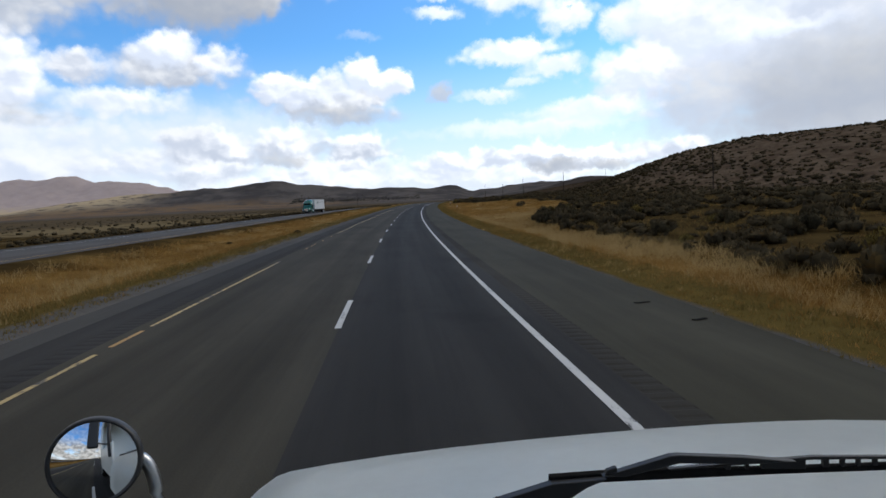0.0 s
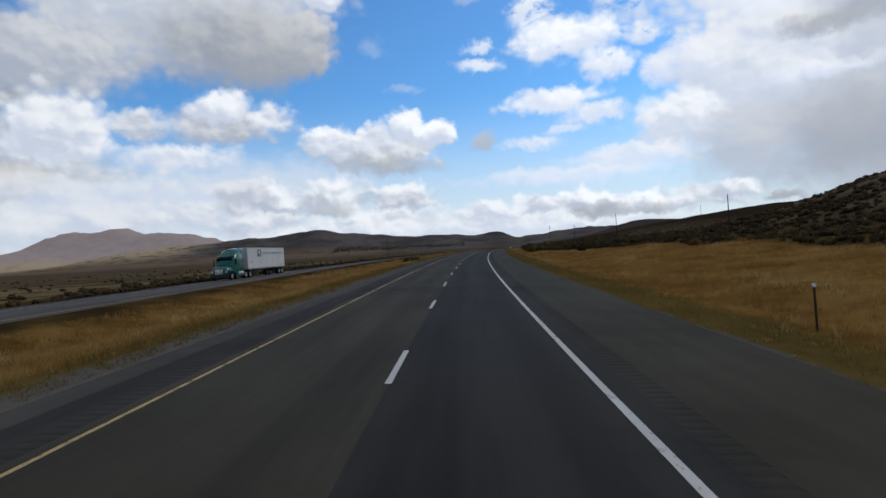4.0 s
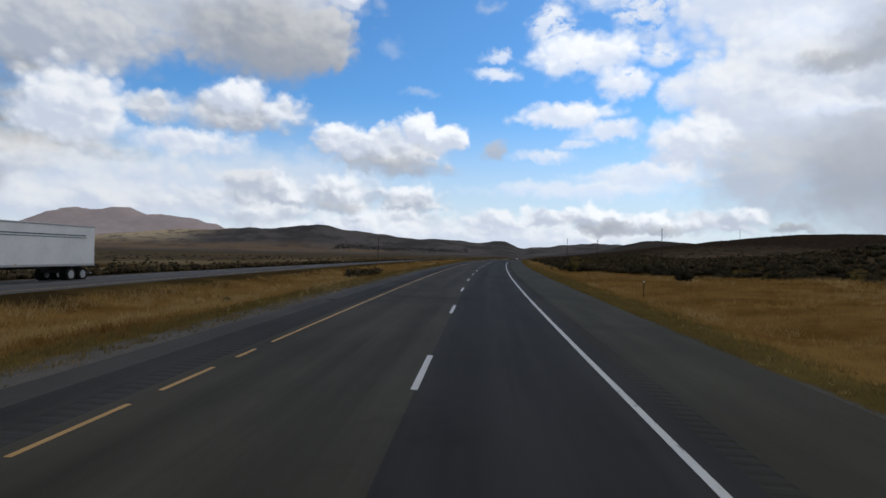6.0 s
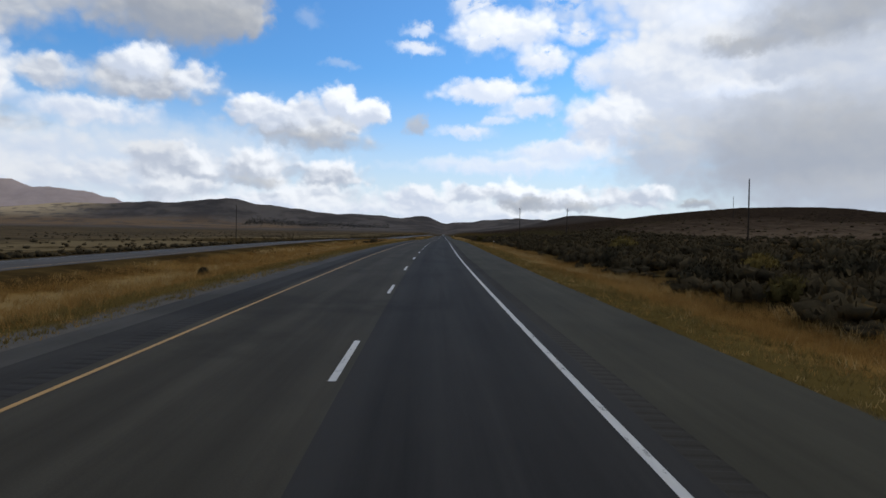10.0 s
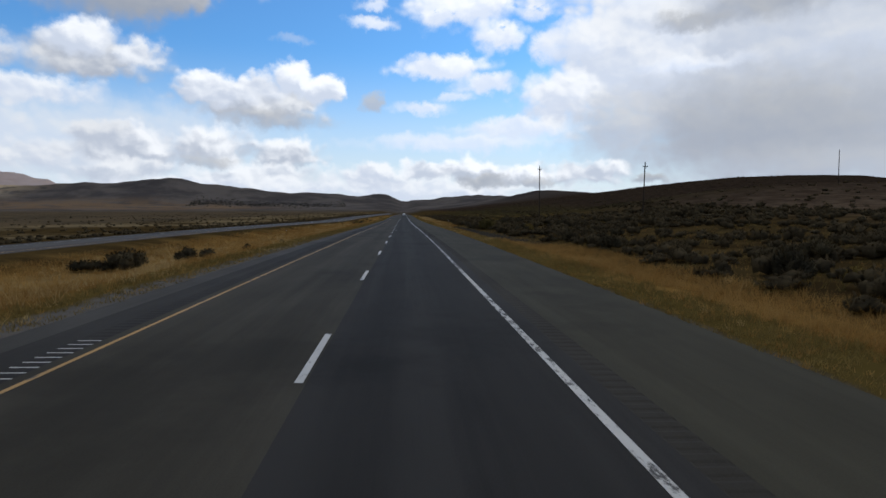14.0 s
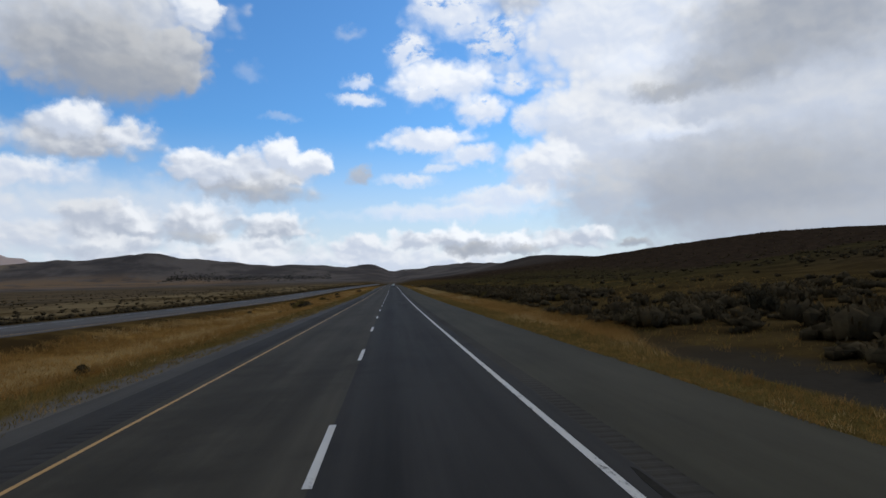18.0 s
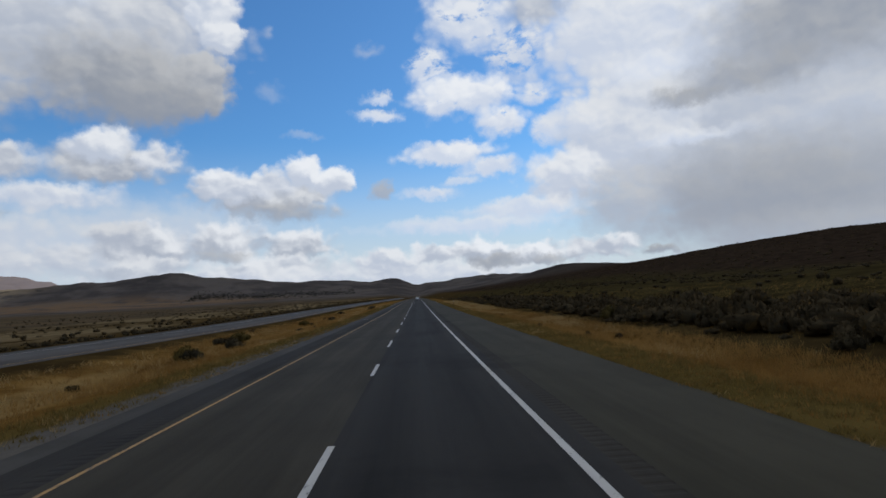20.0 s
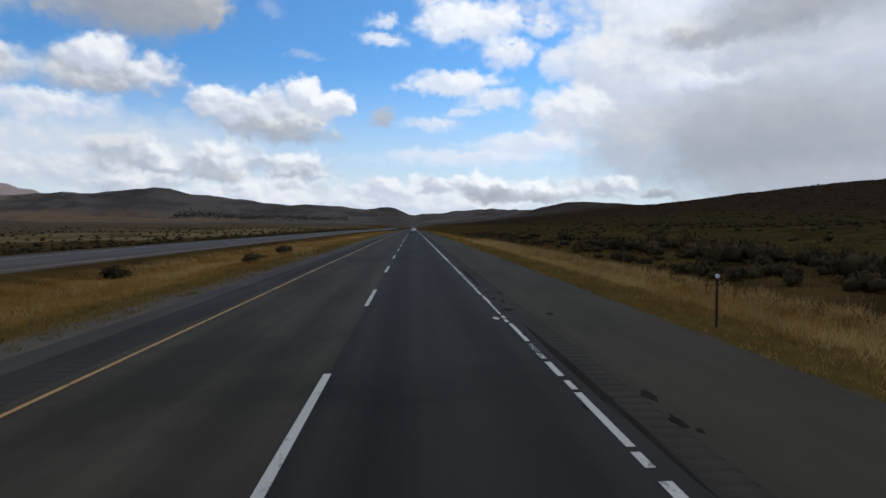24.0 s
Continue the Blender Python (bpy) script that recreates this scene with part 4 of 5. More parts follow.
n = 76000
y = rng.uniform(-30, 690, n)
edge = reach_of(y) - 5.0 * ease(y, 384, 400) * ease(y, 475, 455)
s = R_EDGE + 0.08 + (edge - R_EDGE + 1.0) * rng.uniform(0, 1, n) ** 1.15
patch = waves(s * 2, y, 5.0, 5.0)
keep = (s - R_EDGE > 0.06 + 0.3 * np.clip(waves(y, y, 4.0, 2.0), 0, 1)) & (patch > -0.75)
s, y = s[keep], y[keep]
tall = (0.10 + 0.24 * ease(s, R_EDGE + 0.3, R_EDGE + 3.0)) * (1 + 0.35 * waves(s, y, 3.0, 6.0))
low_green = (s < R_EDGE + 2.8) & (rng.uniform(0, 1, len(s)) < 0.7)
pale = ~low_green & ((waves(s * 2, y * 0.5, 4.0, 3.0) + rng.normal(0, 0.25, len(s)) + 0.8 * ((y < 85) | (y > 585)) * (s > 8.6) > 0.5))
gold = ~low_green & ~pale
stuff("verge_grass", tufts(s[gold], y[gold], tall[gold], 8, 0.009, 21), STRAW, "dry golden grass along the road verge", "grass")
stuff("straw_grass", tufts(s[pale], y[pale], tall[pale] * 1.25, 8, 0.008, 27), PALE, "tall pale straw standing in the golden verge", "grass")
stuff("verge_weeds", tufts(s[low_green], y[low_green], tall[low_green] * 0.55, 8, 0.010, 22), GREEN, "low olive weeds at the pavement edge", "grass")
n = 62000
y = rng.uniform(-30, 690, n)
s = L_EDGE - 0.25 - 11.8 * rng.uniform(0, 1, n) ** 1.1
patch = waves(s * 1.5, y, 6.0, 7.0)
keep = patch + rng.normal(0, 0.3, n) > -0.5
s, y = s[keep], y[keep]
tall = (0.09 + 0.23 * ease(-s, -L_EDGE, -L_EDGE + 3.0)) * (1 + 0.4 * waves(s, y, 4.0, 3.0))
low_green = (s > L_EDGE - 2.6) & (rng.uniform(0, 1, len(s)) < 0.65)
pale = ~low_green & (waves(s * 2, y * 0.4, 4.0, 6.0) + rng.normal(0, 0.25, len(s)) > 0.45)
gold = ~low_green & ~pale
stuff("median_grass", tufts(s[gold], y[gold], tall[gold], 7, 0.011, 23), STRAW, "dry golden grass filling the median", "grass")
stuff("median_straw", tufts(s[pale], y[pale], tall[pale] * 1.2, 7, 0.010, 28), PALE, "pale straw standing in the grass median", "grass")
stuff("median_weeds", tufts(s[low_green], y[low_green], tall[low_green] * 0.7, 7, 0.012, 24), GREEN, "low olive weeds at the pavement edge", "grass")
# short weeds right at the pavement's edges
n = 30000
y = rng.uniform(-20, 660, n)
d = 0.08 + 1.9 * rng.uniform(0, 1, n) ** 1.2 + 0.25 * waves(y, y, 3.0, 4.0)
s = np.where(np.arange(n) % 2 == 0, R_EDGE + d, L_EDGE - d - 0.15)
stuff("edge_weeds", tufts(s, y, 0.10 + 0.06 * d, 6, 0.011, 29), GREEN, "short olive weeds creeping onto the pavement edge", "grass")
# thin dry grass between the bushes
n = 40000
y = rng.uniform(-40, 720, n)
s = reach_of(y) - 0.5 + 34 * rng.uniform(0, 1, n) ** 1.4
tall = 0.30 * (1 + 0.5 * waves(s, y, 5.0, 1.0))
half = rng.uniform(0, 1, n) < 0.35
stuff("brush_grass", tufts(s[half], y[half], tall[half] * 0.8, 5, 0.008, 25), STRAW, "thin straw-coloured grass between the bushes", "grass")
stuff("brush_weeds", tufts(s[~half], y[~half], tall[~half] * 0.8, 5, 0.010, 26), GREEN, "thin olive weeds between the bushes", "grass")
# a dark line of trees far off on the plain
n = 900
x = -430 + 560 * rng.uniform(0, 1, n) ** 1.4
yy = 2700 + 0.10 * (x + 430) + rng.normal(0, 55, n)
stuff("far_trees", scatter(low, x, yy, rng.uniform(2.4, 5.0, n), 14, 0.8), TREES, "dark line of distant trees below the hills", "trees")

# ---- building blocks for things ----


def bm_box(bm, size, at, bevel=0.0, taper=None, turn=None):
    """A block; taper: (x, y) scale of its top; bevelled edges."""
    r = bmesh.ops.create_cube(bm, size=1.0)["verts"]
    for v in r:
        if taper and v.co.z > 0: v.co.x *= taper[0]; v.co.y *= taper[1]
        v.co = Vector((v.co.x * size[0], v.co.y * size[1], v.co.z * size[2]))
        if turn: v.co.rotate(turn)
        v.co += Vector(at)
    if bevel:
        es = list({e for v in r for e in v.link_edges})
        bmesh.ops.bevel(bm, geom=es, offset=bevel, segments=2, affect="EDGES", profile=0.5)


def bm_rod(bm, a, b, r0, r1=None, n=12):
    """A round bar from a to b, tapering from r0 to r1."""
    a, b = Vector(a), Vector(b)
    d = b - a
    m = Matrix.Translation((a + b) / 2) @ d.to_track_quat("Z", "Y").to_matrix().to_4x4()
    bmesh.ops.create_cone(bm, cap_ends=True, segments=n, radius1=r0, radius2=r0 if r1 is None else r1, depth=d.length, matrix=m)


def part(name, bm, mat, parent=None, label="", smooth=False):
    me = bpy.data.meshes.new(name)
    bmesh.ops.recalc_face_normals(bm, faces=bm.faces)
    bm.to_mesh(me)
    bm.free()
    if smooth: me.polygons.foreach_set("use_smooth", np.ones(len(me.polygons), bool))
    me.materials.append(mat)
    ob = new(name, me)
    ob.parent = parent
    return tagged(ob, label) if label else ob


def one(fn, *a, **k):
    bm = bmesh.new()
    fn(bm, *a, **k)
    return bm


def plain(name, colour, rough=0.5, metal=0.0, spread=0.12, coarse=1.5, fine=30.0, relief=0.05):
    lo, hi = tuple(c * (1 - spread) for c in colour), tuple(min(1, c * (1 + spread)) for c in colour)
    return mottled(name, lo, hi, coarse, fine, rough, metal, relief, 0.002)


def glossy(name, colour, rough=0.25):
    return plain(name, colour, rough, 0.0, 0.05, 0.8, 12.0, 0.02)


WOOD = mottled("weathered_pole_wood", (0.030, 0.025, 0.020), (0.075, 0.062, 0.050), 2.0, 14.0, 0.9, relief=0.5)
STEEL = plain("galvanised_steel", (0.40, 0.41, 0.42), 0.4, 0.9)
STALK = plain("dull_chrome", (0.42, 0.43, 0.44), 0.35, 1.0, 0.1)
CHROME = plain("chrome", (0.75, 0.76, 0.78), 0.12, 1.0, 0.03)
RUBBER = mottled("black_rubber", (0.012, 0.012, 0.012), (0.028, 0.027, 0.026), 3.0, 40.0, 0.75)
BLACK = plain("black_plastic", (0.018, 0.018, 0.019), 0.5)
TRUCK_WHITE = glossy("white_truck_paint", (0.80, 0.84, 0.82), 0.30)
TRUCK_GREEN = glossy("dark_green_truck_paint", (0.012, 0.12, 0.10), 0.2)
TRAILER = mottled("white_trailer_skin", (0.50, 0.52, 0.54), (0.66, 0.68, 0.70), 0.6, 8.0, 0.45, relief=0.1)
DARK_STEEL = plain("dark_chassis_steel", (0.03, 0.03, 0.032), 0.6, 0.4)
REFLECTOR = plain("white_reflector", (0.8, 0.8, 0.78), 0.35)
POST_MAT = mottled("dark_post_steel", (0.028, 0.024, 0.020), (0.07, 0.058, 0.045), 4.0, 30.0, 0.8, 0.3)
TAR = mottled("black_crack_sealer", (0.022, 0.021, 0.019), (0.038, 0.036, 0.032), 0.8, 12.0, 0.95)
GLASS_DARK = glossy("dark_cab_glass", (0.012, 0.014, 0.016), 0.06)
LAMP_GLASS = glossy("clear_headlamp", (0.6, 0.62, 0.65), 0.1)
AMBER = glossy("amber_marker", (0.45, 0.16, 0.02), 0.25)
RED = glossy("red_tail_lamp", (0.30, 0.01, 0.01), 0.2)
TEAL = glossy("blue_green_print", (0.01, 0.06, 0.08), 0.4)


# ---- road details ----
def rumble(a, b, mat, y0, y1, name="rumble_strip"):
    """Milled grooves across the shoulder, one every 0.3 m."""
    k = np.arange(y0, y1, 0.30)
    y = (k[:, None] + np.array([0.0, 0.05, 0.12, 0.17])).ravel()
    deep = np.tile([0.0, 1.0, 1.0, 0.0], len(k))
    s = np.array([a, a + 0.025, b - 0.025, b])
    cut = np.array([0.0, 1.0, 1.0, 0.0])
    S, Y0 = np.meshgrid(s, y)
    ang = road_a(Y0)
    X, Y = road_x(Y0) + S * np.cos(ang), Y0 - S * np.sin(ang)
    Z = road_z(Y0) - road_b(Y0) * S - 0.007 * deep[:, None] * cut[None, :]
    ob = new(name, grid_mesh(name, X, Y, Z, (S, Y0)))
    ob.data.polygons.foreach_set("use_smooth", np.zeros(len(ob.data.polygons), bool))
    ob.data.materials.append(mat)
    ob.parent = road
    return tagged(ob, "milled rumble strip grooves", kind="stuff")


rumble(2.78, 3.18, RUMBLE, -40, 720)
rumble(-5.55, -5.12, SHOULDER_DARK, -40, 720)


def flake(name, side, y, w, l, mat, seed, up=0.007, ragged=0.35, label=""):
    """A flat ragged patch on the pavement."""
    r = np.random.default_rng(seed)
    n = 14
    bm = bmesh.new()
    ring = []
    for i in range(n):
        a = 6.283 * i / n
        k = 1 + ragged * r.normal(0, 0.5)
        ring.append(bm.verts.new(on_road(y + math.sin(a) * l / 2 * k, side + math.cos(a) * w / 2 * (1 + ragged * r.normal(0, 0.5)), up)))
    bm.faces.new(ring)
    top = bmesh.ops.extrude_face_region(bm, geom=bm.faces[:])["geom"]
    for v in top:
        if isinstance(v, bmesh.types.BMVert): v.co.z -= 0.006
    return part(name, bm, mat, road, label)


# pale bars lying in some of the grooves
for side, ya, yb, w in ((-5.33, 313.0, 326.0, 0.40), (-5.33, 351.5, 354.0, 0.42), (-5.33, 355.6, 357.8, 0.40), (2.98, 252.0, 258.2, 0.13), (3.05, 187.6, 193.0, 0.10)):
    for k in np.arange(ya, yb, 0.3 if w > 0.3 else 0.6):
        bm = bmesh.new()
        vs = [bm.verts.new(on_road(float(k) + dy, side + dx, -0.004)) for dx, dy in ((-w / 2, 0.055), (w / 2, 0.055), (w / 2, 0.10), (-w / 2, 0.10))]
        bm.faces.new(vs)
        part("paint_bar", bm, WHITE_PAINT, road)
# crack sealer and broken pavement beside the edge line
for j, (side, y, w, l) in enumerate(((2.68, 404, 0.14, 7), (2.70, 419, 0.16, 8), (3.75, 426, 0.12, 3.0), (2.68, 446, 0.12, 6),
                                      (2.68, 596, 0.16, 7), (2.66, 614, 0.14, 8), (-5.05, 421, 0.2, 5.0), (-5.8, 428, 0.25, 6.0), (-5.05, 435, 0.15, 6.0), (-5.75, 416, 0.2, 5.0))):
    flake("tar_patch", side, y, w, l, TAR, 300 + j, 0.004, 0.6)
crumb = random.Random(11)
for j in range(46):
    y0 = crumb.choice((407.0, 407.0, 603.0)) + crumb.uniform(-10, 10)
    flake("broken_patch", crumb.uniform(2.66, 3.9) - 0.4 * crumb.random(), y0, crumb.uniform(0.08, 0.26), crumb.uniform(0.15, 0.5), TAR, 400 + j, 0.003 + 0.0001 * j, 0.5)
for j, (side, y, w, l) in enumerate(((-1.02, 426.2, 0.09, 0.5), (-1.10, 401.3, 0.10, 0.5), (5.0, 423.5, 0.10, 0.25), (2.16, 601.4, 0.14, 0.4), (-6.0, 562.8, 0.55, 0.16))):
    flake("paint_flake", side, y, w, l, WHITE_PAINT, 340 + j, 0.008, 0.15)


def scrap(side, y, l, seed):
    """A curled strip of shed tyre tread."""
    r = np.random.default_rng(seed)
    bm = bmesh.new()
    rows = []
    for i in range(7):
        u = i / 6 - 0.5
        c = on_road(y + 0.05 * math.sin(u * 5), side + u * l, 0.006 + 0.014 * abs(u) * r.uniform(0.4, 1.6))
        rows.append([bm.verts.new(c + Vector((0, dy, dz))) for dy, dz in ((-0.04, 0.0), (-0.04, 0.010), (0.04, 0.012), (0.04, 0.0))])
    for a, b in zip(rows, rows[1:]):
        for k in range(4): bm.faces.new((a[k], a[(k + 1) % 4], b[(k + 1) % 4], b[k]))
    bm.faces.new(rows[0]), bm.faces.new(rows[-1][::-1])
    return tagged(part("tyre_scrap", bm, RUBBER), "black strip of shed tyre tread lying on the shoulder", "debris", "tyre scraps on the shoulder")


for j, (side, y, l) in enumerate(((5.3, 12.9, 0.38), (5.6, 10.9, 0.32), (5.9, 135.5, 0.36), (6.0, 71.4, 0.3), (-6.4, 70.5, 0.3), (-6.3, 172.0, 0.3), (5.7, 553.3, 0.28))): scrap(side, y, l, 360 + j)

# ---- roadside posts and power poles ----


def delineator():
    base = new("delineator_post")
    bm = one(bm_box, (0.055, 0.03, 1.22), (0, 0, 0.60), 0.006)
    part("post", bm, POST_MAT, base)
    bm = one(bm_rod, (0, -0.03, 1.21), (0, 0.012, 1.21), 0.05, n=16)
    part("reflector", bm, REFLECTOR, base, "round white reflector")
    return tagged(base, "dark steel delineator post with a white reflector", "road post", "delineator posts")


first = delineator()
spots = ((7.5, 318.8), (7.1, 433.4), (7.1, 599.0), (10.2, 186.3), (9.1, 113.8), (-15.5, 425.5), (9.4, 251.0), (7.6, 660.0))
for j, (side, y) in enumerate(spots):
    x, yy = beside(np.array([side]), np.array([y]))
    m = pose(x[0], yy[0], float(land_z(x, yy)[0]) - (0.6 if side < 0 else 0.03), (j % 3 - 1) * 1.2, (j % 2) * 1.5 - 0.5, -5)
    if j: copy_thing(first, m)
    else: first.matrix_basis = m


def power_pole(x, y, top, arm, lean=0.0):
    z = float(land_z(np.array([x]), np.array([y]))[0]) - 0.3
    base = new("power_pole")
    base.matrix_basis = pose(x, y, z, 0, lean, -8)
    h = max(top - z, 7.0)
    part("pole", one(bm_rod, (0, 0, 0), (0, 0, h), 0.13, 0.09, 14), WOOD, base, smooth=False)
    if arm:
        part("crossarm", one(bm_box, (arm, 0.10, 0.12), (0, -0.12, h - 0.75), 0.01), WOOD, base)
        for k in (-0.46, 0.46):
            bm = bmesh.new()
            bm_rod(bm, (arm * k, -0.12, h - 0.69), (arm * k, -0.12, h - 0.50), 0.045, 0.03, 10)
            part("insulator", bm, STEEL, base)
        part("brace", one(bm_rod, (arm * 0.3, -0.08, h - 0.80), (0, -0.06, h - 1.25), 0.02, n=6), STEEL, base)
    part("insulator", one(bm_rod, (0, 0, h), (0, 0, h + 0.18), 0.045, 0.03, 10), STEEL, base)
    return tagged(base, "tall weathered wooden power pole on the slope", "power pole", "power poles")


for x, y, top, arm, lean in ((65.5, 227.0, 10.4, 0.0, 0), (73.1, 332.7, 12.3, 0.0, 0), (81.3, 440.5, 11.9, 0.9, 2.0), (73.0, 469.2, 13.2, 0.8, 0), (180.7, 500.4, 21.2, 0.0, 0), (-24.3, 436.8, 11.2, 0.0, 0.5), (66.0, 120.0, 9.6, 0.0, 0)):
    power_pole(x, y, top, arm, lean)

# ---- vehicles ----


def wheel(parent, at, r, w, name="wheel", side=1):
    hub = part(name, one(bm_rod, (at[0] - w / 2, at[1], at[2]), (at[0] + w / 2, at[1], at[2]), r * 0.58, n=20), STEEL, parent)
    bm = bmesh.new()
    n = 28
    rings = []
    for k, (rr, xx) in enumerate(((0.60, -0.5), (0.93, -0.5), (1.0, -0.36), (1.0, 0.36), (0.93, 0.5), (0.60, 0.5))):
        rings.append([bm.verts.new((at[0] + xx * w, at[1] + math.cos(6.283 * i / n) * rr * r, at[2] + math.sin(6.283 * i / n) * rr * r)) for i in range(n)])
    for a, b in zip(rings, rings[1:] + rings[:1]):
        for i in range(n): bm.faces.new((a[i], a[(i + 1) % n], b[(i + 1) % n], b[i]))
    part("tyre", bm, RUBBER, hub)
    return hub


def loft(bm, rows):
    """A skin through rows of points of equal length, with both ends closed."""
    vs = [[bm.verts.new(p) for p in row] for row in rows]
    n = len(vs[0])
    for a, b in zip(vs, vs[1:]):
        for i in range(n): bm.faces.new((a[i], a[(i + 1) % n], b[(i + 1) % n], b[i]))
    bm.faces.new(vs[0][::-1]), bm.faces.new(vs[-1])


def section(y, half, bottom, top, crown, power=4.0, n=20, x0=0.0):
    """A rounded cross-section of a body, upright at y."""
    pts = []
    for i in range(n):
        a = 6.283 * i / n
        c, s = math.cos(a), math.sin(a)
        k = (abs(c) ** power + abs(s) ** power) ** (-1 / power)
        z = (bottom + top) / 2 + s * k * (top - bottom) / 2
        pts.append((x0 + c * k * half, y, z - (crown * (c * k) ** 2 if s > 0 else 0)))
    return pts


def semi_truck(at, heading):
    """A tractor with a sleeper cab and a box trailer, facing its local +y, its front at the origin."""
    t = new("semi_truck")
    t.matrix_basis = pose(*at, 0, 0, heading)
    part("chassis", one(bm_box, (0.9, 6.6, 0.28), (0, -3.5, 0.85), 0.03), DARK_STEEL, t)
    bm = bmesh.new()
    loft(bm, [section(-0.05, 0.72, 0.75, 1.45, 0.05), section(-0.25, 0.95, 0.62, 1.62, 0.06), section(-1.0, 1.05, 0.60, 1.78, 0.08), section(-1.75, 1.12, 0.60, 1.95, 0.08)])
    part("hood", bm, TRUCK_GREEN, t, "dark green sloping hood", True)
    bm = bmesh.new()
    loft(bm, [section(-1.70, 1.18, 0.55, 2.05, 0.05, 6), section(-2.15, 1.2, 0.55, 2.95, 0.08, 6), section(-2.6, 1.22, 0.55, 3.35, 0.10, 6), section(-3.4, 1.24, 0.55, 3.85, 0.10, 6), section(-4.9, 1.25, 0.55, 4.0, 0.10, 6)])
    part("sleeper_cab", bm, TRUCK_GREEN, t, "dark green sleeper cab with raised roof", True)
    part("windshield", one(bm_box, (2.0, 0.03, 0.85), (0, -1.93, 2.42), 0.01, turn=Euler((radians(-27), 0, 0))), GLASS_DARK, t)
    for s in (-1, 1):
        part("side_window", one(bm_box, (0.02, 0.75, 0.62), (s * 1.225, -2.45, 2.25), 0.01), GLASS_DARK, t)
        part("mirror", one(bm_box, (0.12, 0.16, 0.75), (s * 1.48, -2.0, 2.25), 0.03), BLACK, t)
        part("headlamp", one(bm_box, (0.34, 0.16, 0.2), (s * 0.82, -0.16, 1.05), 0.04), LAMP_GLASS, t)
        part("fender", one(bm_box, (0.42, 1.25, 0.16), (s * 1.0, -1.15, 1.18), 0.06), TRUCK_GREEN, t)
        part("fuel_tank", one(bm_rod, (s * 0.95, -3.1, 0.75), (s * 0.95, -4.6, 0.75), 0.33, n=18), STEEL, t)
        part("side_skirt", one(bm_box, (0.05, 2.6, 0.45), (s * 1.2, -3.7, 0.62), 0.02), TRUCK_GREEN, t)
        part("exhaust_stack", one(bm_rod, (s * 1.0, -5.05, 0.9), (s * 1.0, -5.05, 3.9), 0.08, n=12), CHROME, t)
        wheel(t, (s * 1.03, -1.15, 0.5), 0.5, 0.30)
        for y in (-5.5, -6.85): wheel(t, (s * 0.92, y, 0.5), 0.5, 0.58)
        for y in (-18.3, -19.55): wheel(t, (s * 0.92, y, 0.5), 0.5, 0.58)
        part("landing_leg", one(bm_box, (0.12, 0.14, 0.9), (s * 0.75, -9.0, 0.75), 0.01), DARK_STEEL, t)
        part("bottom_rail", one(bm_box, (0.04, 14.6, 0.16), (s * 1.30, -13.4, 1.18), 0.01), STEEL, t)
        part("top_rail", one(bm_box, (0.04, 14.6, 0.10), (s * 1.30, -13.4, 3.98), 0.01), STEEL, t)
        part("emblem", one(bm_box, (0.012, 1.35, 0.95), (s * 1.303, -10.3, 3.25), 0.004), TEAL, t, "dark blue-green square print")
        part("emblem_mark", one(bm_box, (0.012, 0.75, 0.16), (s * 1.309, -10.2, 3.42), 0.004), REFLECTOR, t, "white stroke on the square print")
        part("emblem_mark", one(bm_box, (0.012, 0.16, 0.62), (s * 1.309, -10.45, 3.18), 0.004), REFLECTOR, t, "white stroke on the square print")
        part("stripe", one(bm_box, (0.012, 8.4, 0.07), (s * 1.303, -15.5, 3.30), 0.002), TEAL, t, "thin dark stripe")
        part("stripe", one(bm_box, (0.012, 8.4, 0.05), (s * 1.303, -15.5, 3.14), 0.002), TEAL, t, "thin dark stripe")
        part("lettering_bar", one(bm_box, (0.012, 1.1, 0.07), (s * 1.303, -7.3, 2.05), 0.002), TEAL, t)
        part("marker_lamp", one(bm_box, (0.03, 0.1, 0.06), (s * 1.32, -13.0, 1.3), 0.01), AMBER, t)
    part("grille", one(bm_box, (1.0, 0.08, 0.62), (0, -0.03, 1.08), 0.04), CHROME, t)
    for k in range(6): part("grille_bar", one(bm_box, (0.92, 0.05, 0.03), (0, 0.02, 0.85 + 0.09 * k), 0.006), BLACK, t)
    part("bumper", one(bm_box, (2.3, 0.26, 0.36), (0, -0.12, 0.52), 0.06), DARK_STEEL, t)
    part("roof_visor", one(bm_box, (2.2, 0.5, 0.08), (0, -2.25, 3.02), 0.03, turn=Euler((radians(-20), 0, 0))), TRUCK_GREEN, t)
    part("roof_light_bar", one(bm_box, (0.9, 0.22, 0.14), (0, -3.6, 4.05), 0.03), BLACK, t)
    part("trailer_box", one(bm_box, (2.58, 14.6, 2.80), (0, -13.4, 2.62), 0.03), TRAILER, t, "white box trailer")
    part("trailer_frame", one(bm_box, (1.1, 13.8, 0.22), (0, -13.4, 1.02), 0.02), DARK_STEEL, t)
    part("bogie", one(bm_box, (1.3, 2.4, 0.3), (0, -18.9, 0.75), 0.04), DARK_STEEL, t)
    part("rear_guard", one(bm_box, (2.2, 0.1, 0.12), (0, -20.6, 0.55), 0.02), STEEL, t)
    return tagged(t, "dark green semi truck pulling a white box trailer", "truck")


x, yy = beside(np.array([-31.0]), np.array([173.0]))
semi_truck((float(x[0]), 173.0, float(road_z(173.0)) * float(ease(np.array(-31.0), -60, -10)) + float(opp_up(np.array(173.0))) + 0.03), 180 - 4.6)


